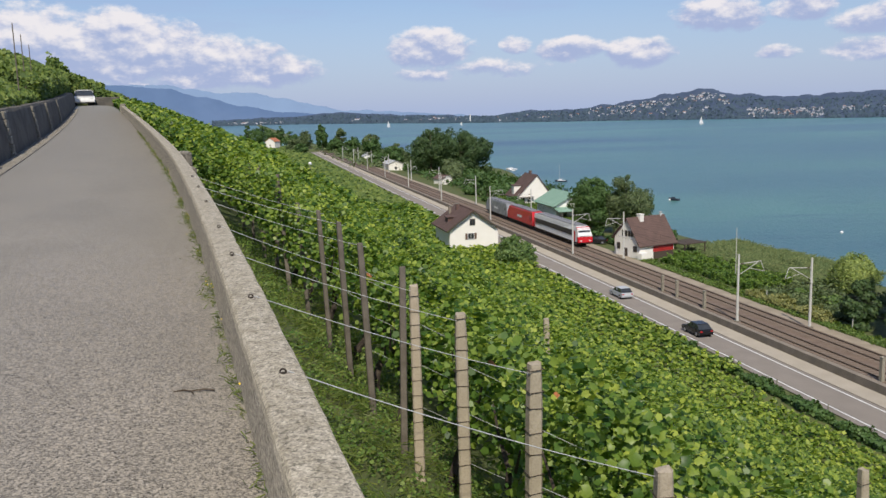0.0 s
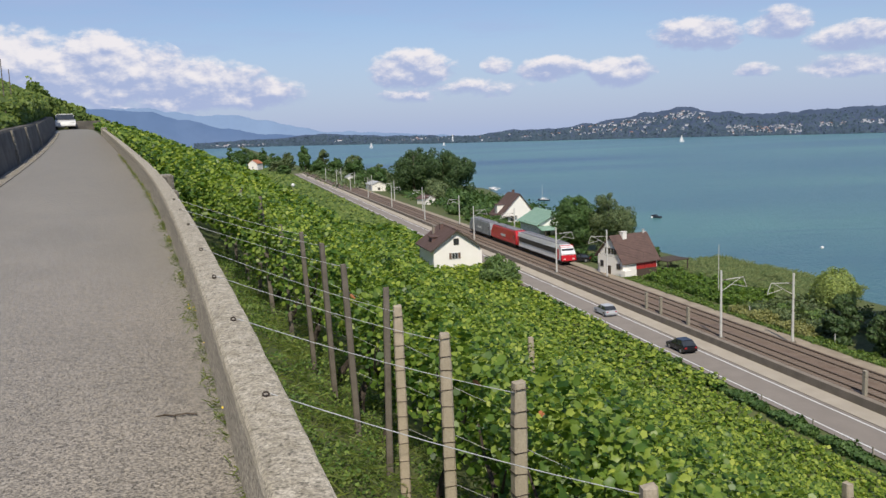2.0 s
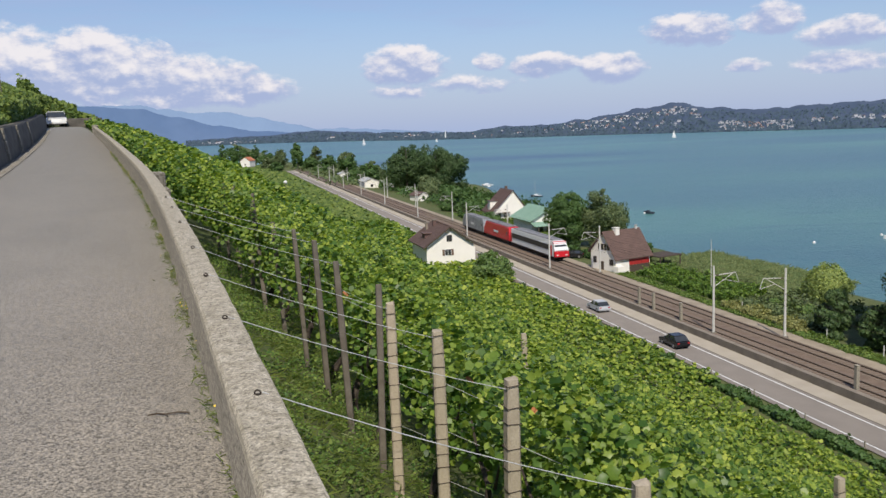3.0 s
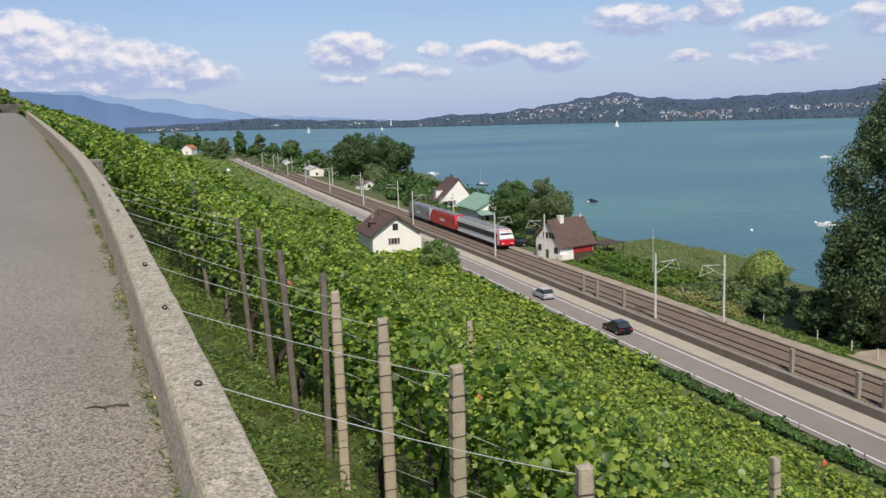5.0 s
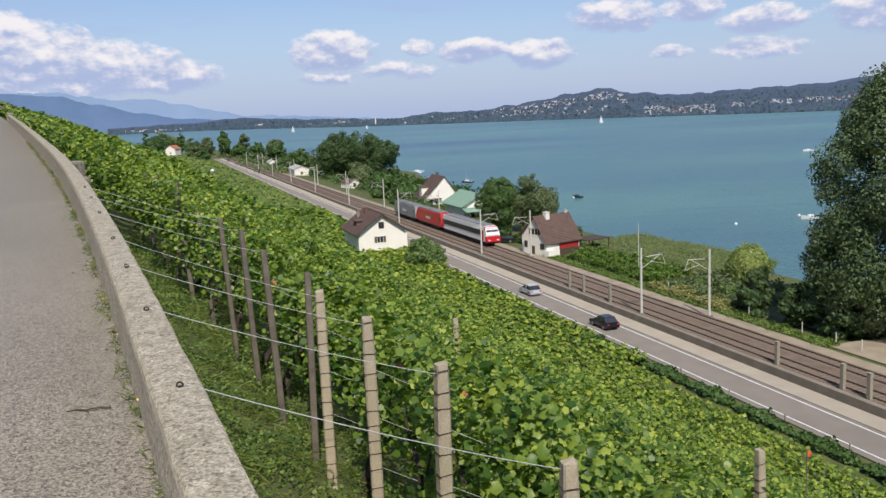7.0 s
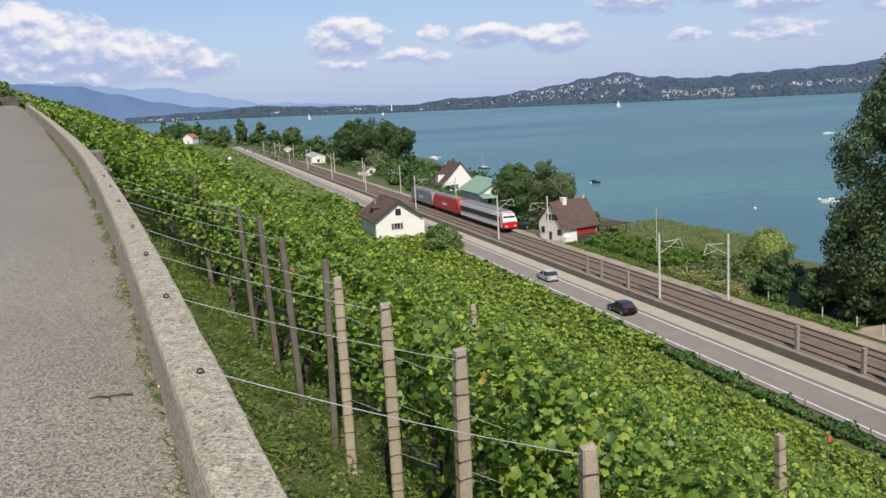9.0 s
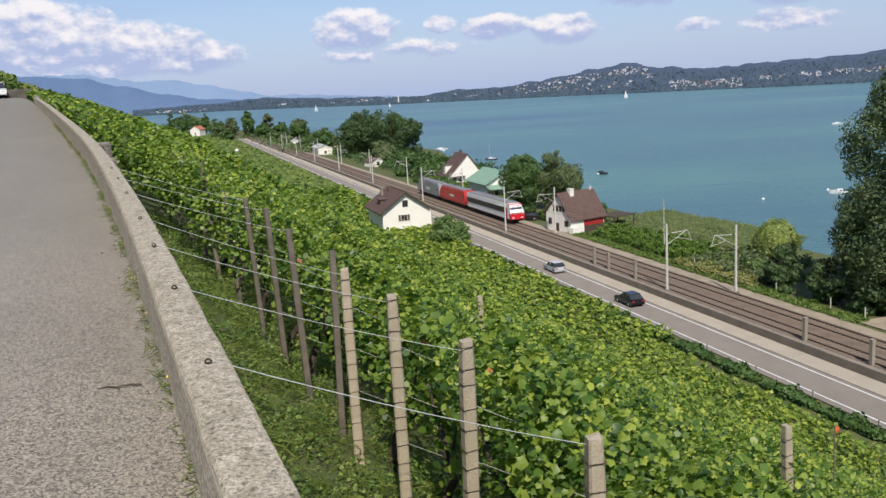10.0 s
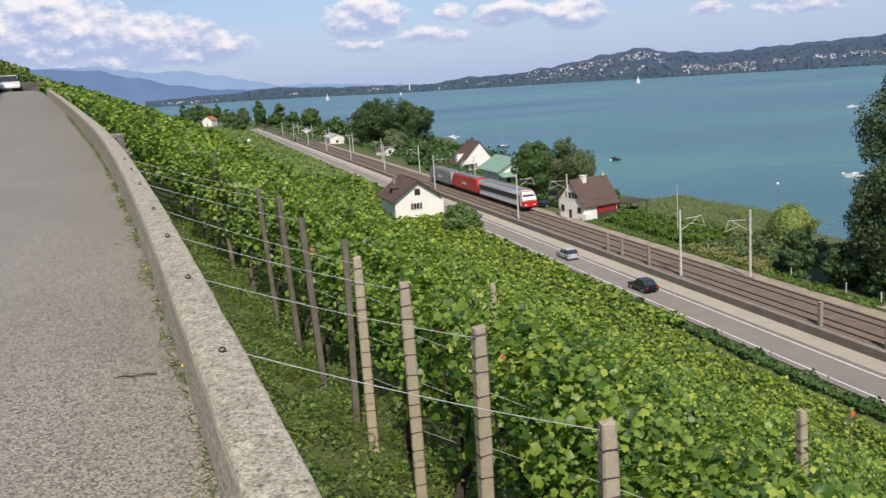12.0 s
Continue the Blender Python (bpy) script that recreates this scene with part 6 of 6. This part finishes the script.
# ---- the lane's upper side ----
def build_left_side():
    sets = []
    for n, y0, y1, w0, w1, pw in ((44000, 9, 62, -4.2, -20, 1.5), (38000, 40, 150, -4.12, -13, 1.3), (18000, 89, 150, 4.0, -6.0, 1.0)):
        ys = rng.uniform(y0, y1, n)
        ws = w0 + (w1 - w0) * rng.random(n) ** pw
        for a, b in zip(ys, ws):
            way, nn = wall_way(a)
            x = wall_x(a) + (b + (lane_pinch(a) if b < -4 else 0)) / nn.x
            k = noise.noise(Vector((x * 0.22, a * 0.22, 5.0)))
            if a < 38 and b > -6.0:
                if rng.random() < 0.45:
                    continue
                h = 0.42
            else:
                h = max(0.4, 1.35 + 0.9 * k)
            if a > 88 and b > -6.01 and y0 > 80:
                h = 2.2 - 0.22 * b + 0.6 * k
            if 14 < a < 36 and -13 < b < -6.5:
                h += 0.9 + k
            sets.append((x, a, ground_z(x, a) + h * rng.random() ** 0.6))
    pts = np.array(sets)
    m = len(pts)
    nrm = rng.normal(0, 0.6, (m, 3)) + np.array([0.3, -0.5, 0.6])
    size = (0.07 + 0.0024 * pts[:, 1]) * rng.uniform(0.7, 1.3, m)
    tagged(leaf_cloud("hillside_growth", pts, nrm, size, M_SLOPE, QUAD), "green vines and shrubs on the slope above the lane", "vineyard", kind="stuff")
    # pale stone buttresses against the retaining wall
    for yb in (13.5, 18.5, 23.2, 30.5, 36.5, 44):
        way, nn = wall_way(yb)
        yaw = math.degrees(math.atan2(-way.x, way.y))
        p = Vector((wall_x(yb), yb, road_z(yb))) - nn * (3.72 - lane_pinch(yb))
        b = thing("wall_buttress", Matrix.Translation(p) @ pose(0, 0, 0, 0, 0, yaw), "pale rough stone buttress on the retaining wall", "buttress", "wall buttresses")
        for k in range(6):
            dx = 0.10 - 0.03 * k
            part("stone", new_box(-0.1, dx + 0.05, -0.26 + 0.03 * (k % 2), 0.26 - 0.02 * (k % 3), 0.21 * k - 0.1, 0.21 * k + 0.105, 0.03), M_CONC, b)
    # gutter strip and its kerb stones
    ob = sweep_wall("gutter", M_CONC_SIDE, [v for v in YS if -20 < v < 66], [(-3.62, -0.05), (-3.62, 0.035), (-3.30, 0.04), (-3.26, 0.03), (-3.26, -0.05)], wob=0.012)
    tagged(ob, "pale cracked concrete gutter strip beside the lane", "gutter", kind="structure")
    # poles of a vine trellis on the slope, and the white sign
    for x, yb, top in ((-16.6, 34, 5.55), (-19.2, 40, 5.73), (-21.7, 46, 5.8)):
        z = ground_z(x, yb)
        p = thing("slope_pole", Matrix.Translation((x, yb, z)), "thin weathered pole standing on the slope", "pole", "slope poles")
        bm = bmesh.new()
        tube(bm, (0, 0, -0.3), (0, 0, max(0.8, top - z)), 0.028, 0.02, 7)
        part("shaft", bm, M_WOOD, p)
    x, yb = -41.1, 95
    z = ground_z(x, yb)
    p = thing("white_sign", Matrix.Translation((x, yb, z)), "small white board on a post above the vines", "sign")
    part("shaft", new_box(-0.05, 0.05, -0.05, 0.05, -0.3, max(0.6, 7.35 - z)), M_WOOD, p)
    part("board", new_box(-0.22, 0.22, -0.08, -0.052, max(0.4, 7.2 - z), max(0.9, 7.85 - z), 0.01), M_PAINTW, p)
    # wall across the lane's bend
    bm = new_box(-1.9, 1.9, -0.25, 0.25, -1.0, 0.8, 0.05)
    ob = part("bend_wall", bm, M_WALLDARK)
    ob.matrix_basis = Matrix.Translation(Vector((-32.4, 84, base_z(84)))) @ pose(0, 0, 0, 0, 0, 20)
    tagged(ob, "dark stone wall at the lane's bend", "wall", kind="structure")
    # end bollard of the parapet
    way, nn = wall_way(56)
    b = thing("bollard", Matrix.Translation((wall_x(56), 56.2, road_z(56))), "small pale marker stone at the parapet's end", "bollard")
    part("stone", new_box(-0.15, 0.2, 0.05, 0.4, -0.1, 0.6, 0.08), M_CONC, b)


build_left_side()


# ---- steps beyond the parapet ----
def build_steps():
    yb = 16.2
    way, nn = wall_way(yb)
    yaw = math.degrees(math.atan2(-way.x, way.y))
    st = thing("stone_steps", Matrix.Translation(Vector((wall_x(yb), yb, road_z(yb))) + nn * 0.24) @ pose(0, 0, 0, 0, 0, yaw), "old stone steps leading down into the vineyard", "steps")
    for y0, y1, out, top in ((0.0, 0.75, 0.22, 0.45), (-0.7, -0.02, 0.24, 0.18), (-1.4, -0.72, 0.26, -0.1)):
        part("step", new_box(-0.02, out, y0, y1, -2.2, top, 0.04), M_CONC_SIDE, st)
    # sign post beside them
    p = thing("marker_post", Matrix.Translation((-8.69, 28.7, 0.0)), "thin weathered grey marker post above the vines", "post")
    part("shaft", new_box(-0.05, 0.05, -0.05, 0.05, -1.2, 1.35, 0.01), M_WOOD, p)


build_steps()


# ---- twigs on the lane ----
def build_twig():
    y0 = 4.4
    bm = bmesh.new()
    base = Vector((wall_x(y0) - 0.33, y0, road_z(y0) + 0.012))
    poly_tube(bm, [base] + [base + Vector((dx, dy, 0.006)) for dx, dy in ((0.05, 0.01), (0.10, -0.01), (0.16, 0.02), (0.22, 0.0))], 0.005)
    tube(bm, base + Vector((0.1, -0.01, 0.004)), base + Vector((0.13, -0.07, 0.01)), 0.004, 0.002, 5)
    tagged(part("twig", bm, M_BARK), "dry brown twig lying on the asphalt", "twig")


build_twig()


# ---- villages on the far shore ----
def build_villages():
    rr = random.Random(5)
    roofs = [M_FARROOF, M_ROOF, M_FARGREY]
    spots = [(-14, -10.5, 40, 0.02, 0.3), (-6, -1, 10, 0.15, 0.5), (-1, 2.5, 18, 0.25, 0.6), (3.5, 9, 24, 0.1, 0.6), (9.5, 13, 70, 0.2, 0.75), (13, 18.3, 90, 0.42, 0.78), (13.5, 17, 24, 0.08, 0.3), (19.4, 23.8, 110, 0.06, 0.3), (24.8, 26.2, 16, 0.2, 0.3), (27, 32, 44, 0.22, 0.34), (32, 40, 40, 0.1, 0.34)]
    wall_v, wall_f, roof_sets = [], [], {0: ([], []), 1: ([], []), 2: ([], [])}
    for a0, a1, n, g0, g1 in spots:
        for i in range(n):
            az = rr.uniform(a0, a1)
            g = rr.uniform(g0, g1)
            d = far_shore(az) + 500 * g
            x, y = d * math.sin(radians(az)), d * math.cos(radians(az))
            z = far_hill(az, g) - 1
            w, l, h = rr.uniform(4, 7.5), rr.uniform(4, 6), rr.uniform(2.2, 4.2)
            if rr.random() < 0.06:
                w, h = w * 2.2, h * 1.3
            if az < 0:
                w, l, h = w * 1.6, l * 1.6, h * 1.6
            yaw = radians(-az + rr.uniform(-25, 25))
            c, s = math.cos(yaw), math.sin(yaw)
            k = len(wall_v)
            pts = [(-w / 2, -l / 2), (w / 2, -l / 2), (w / 2, l / 2), (-w / 2, l / 2)]
            for zz in (z - 4, z + h):
                wall_v += [(x + px * c - py * s, y + px * s + py * c, zz) for px, py in pts]
            wall_f += [(k, k + 1, k + 5, k + 4), (k + 1, k + 2, k + 6, k + 5), (k + 2, k + 3, k + 7, k + 6), (k + 3, k, k + 4, k + 7)]
            rv, rf = roof_sets[rr.choice((0, 1, 2, 2, 2, 2, 2, 2))]
            k = len(rv)
            for px, py, zz in [(-w / 2 - 0.6, -l / 2 - 0.6, z + h), (w / 2 + 0.6, -l / 2 - 0.6, z + h), (w / 2 + 0.6, l / 2 + 0.6, z + h), (-w / 2 - 0.6, l / 2 + 0.6, z + h), (-w / 2, 0, z + h + 1.5), (w / 2, 0, z + h + 1.5)]:
                rv.append((x + px * c - py * s, y + px * s + py * c, zz))
            rf += [(k, k + 1, k + 5, k + 4), (k + 2, k + 3, k + 4, k + 5), (k + 1, k + 2, k + 5), (k + 3, k, k + 4)]
    town = thing("village", label="pale houses of villages scattered along the far shore", category="village", kind="stuff")
    tagged(mesh_object("house_walls", wall_v, wall_f, M_FARWALL, town), kind="stuff")
    for i, (rv, rf) in roof_sets.items():
        tagged(mesh_object("house_roofs", rv, rf, roofs[i], town), kind="stuff")
    # woods along the water and over the slopes
    n = 9000
    pts, size = [], []
    for i in range(n):
        az = rr.uniform(-15, 40)
        g = 0.72 * rr.random() ** 2.0
        d = far_shore(az) + 500 * g - 8
        pts.append((d * math.sin(radians(az)), d * math.cos(radians(az)), far_hill(az, g) + rr.uniform(0, 5)))
        size.append(rr.uniform(3.5, 8) * d / 2600)
    nrm = rng.normal(0, 0.5, (n, 3)) + np.array([-0.3, -0.9, 0.5])
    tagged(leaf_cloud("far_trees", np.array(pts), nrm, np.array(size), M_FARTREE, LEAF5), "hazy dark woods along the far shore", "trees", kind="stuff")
    t = thing("far_tower", Matrix.Translation((far_shore(1.8) * math.sin(radians(1.8)), far_shore(1.8) * math.cos(radians(1.8)), far_hill(1.8, 0.05))), "slim white tower on the far shore", "tower")
    bm = bmesh.new()
    tube(bm, (0, 0, -2), (0, 0, 24), 1.9, 1.5, 10)
    part("shaft", bm, M_PAINTW, t)


M_FARWALL = surface("far_house_wall", (0.80, 0.80, 0.80), (0.6, 0.6, 0.64), 0.02, 0.9, 0.0, 0.1, speck=0.1)
M_FARGREY = surface("far_grey_roof", (0.22, 0.23, 0.27), (0.34, 0.35, 0.38), 0.02, 0.9, 0.0, 0.1)
# orange tile with distance haze already taken into its colour
M_FARROOF = surface("hazed_far_tile", (0.30, 0.17, 0.13), (0.36, 0.21, 0.16), 0.02, 0.9, 0.0, 0.1)
# the same painted haze: blue-grey leaf colour with a glow
M_FARTREE = surface("hazed_far_tree", (0.044, 0.066, 0.09), (0.058, 0.082, 0.106), 0.02, 1.0, 0.0, 0.08, spec=0.0, per_island=0.08, glow=0.5)
build_villages()


# ---- small marks among the vines ----
M_WITHER = surface("withered_leaf", (0.42, 0.15, 0.06), (0.36, 0.17, 0.07), 20.0, 0.8, 0.0, 60.0)
M_FLAG = surface("orange_plastic", (0.75, 0.16, 0.06), (0.7, 0.13, 0.05), 8.0, 0.6, 0.0, 30.0)


def small_marks():
    f = thing("marker_flag", Matrix.Translation((5.47, 9.57, -3.25)), "small orange-red marker flag above the vines", "flag")
    bm = bmesh.new()
    tube(bm, (0, 0, -1.2), (0, 0, 0.5), 0.008, n=6)
    part("stick", bm, M_WOOD, f)
    bm = bmesh.new()
    pts = [(0.0, 0.0, 0.40), (0.05, 0.01, 0.395), (0.06, -0.005, 0.46), (0.0, 0.0, 0.5)]
    face = bm.faces.new([bm.verts.new(v) for v in pts])
    made = bmesh.ops.extrude_face_region(bm, geom=[face])
    bmesh.ops.translate(bm, vec=(0, 0.004, 0), verts=[v for v in made["geom"] if isinstance(v, bmesh.types.BMVert)])
    part("cloth", bm, M_FLAG, f)
    for x, y, z in ((0.72, 5.5, -0.29), (0.33, 6.5, -0.35), (-0.9, 9.6, -0.2)):
        leaves = np.array([(x, y, z), (x + 0.02, y + 0.01, z - 0.02), (x - 0.015, y, z + 0.015)])
        ob = leaf_cloud("withered_leaf", leaves, np.array([(0.1, -0.9, 0.4), (0.4, -0.8, 0.3), (-0.3, -0.8, 0.4)]), np.array([0.035, 0.028, 0.03]), M_WITHER, LEAF5)
        tagged(ob, "withered orange vine leaf", "leaf", "withered leaves")
    for p, h in (((-19.74, 108.2, -3.85), 1.2), ((-25.86, 127.4, -3.49), 1.2), ((-9.5, 60.5, -1.6), 1.0)):
        b = thing("white_ball", Matrix.Translation(p), "small white scare ball on a stick above the vines", "marker", "scare balls")
        bm = bmesh.new()
        bmesh.ops.create_uvsphere(bm, u_segments=12, v_segments=8, radius=0.13)
        part("ball", bm, M_PAINTW, b, smooth=True)
        bm = bmesh.new()
        tube(bm, (0, 0, -4.0), (0, 0, -0.2), 0.03, n=6)
        part("stick", bm, M_WOOD, b)
    m = thing("flag_pole", Matrix.Translation((43.9, 127.7, -25.2)), "slim pale pole in the shore garden", "pole")
    bm = bmesh.new()
    tube(bm, (0, 0, -0.3), (0, 0, 8.6), 0.07, 0.045, 8)
    part("shaft", bm, M_MAST, m)
    part("foot", new_box(-0.25, 0.25, -0.25, 0.25, -0.3, 0.1, 0.03), M_CONC_SIDE, m)


small_marks()
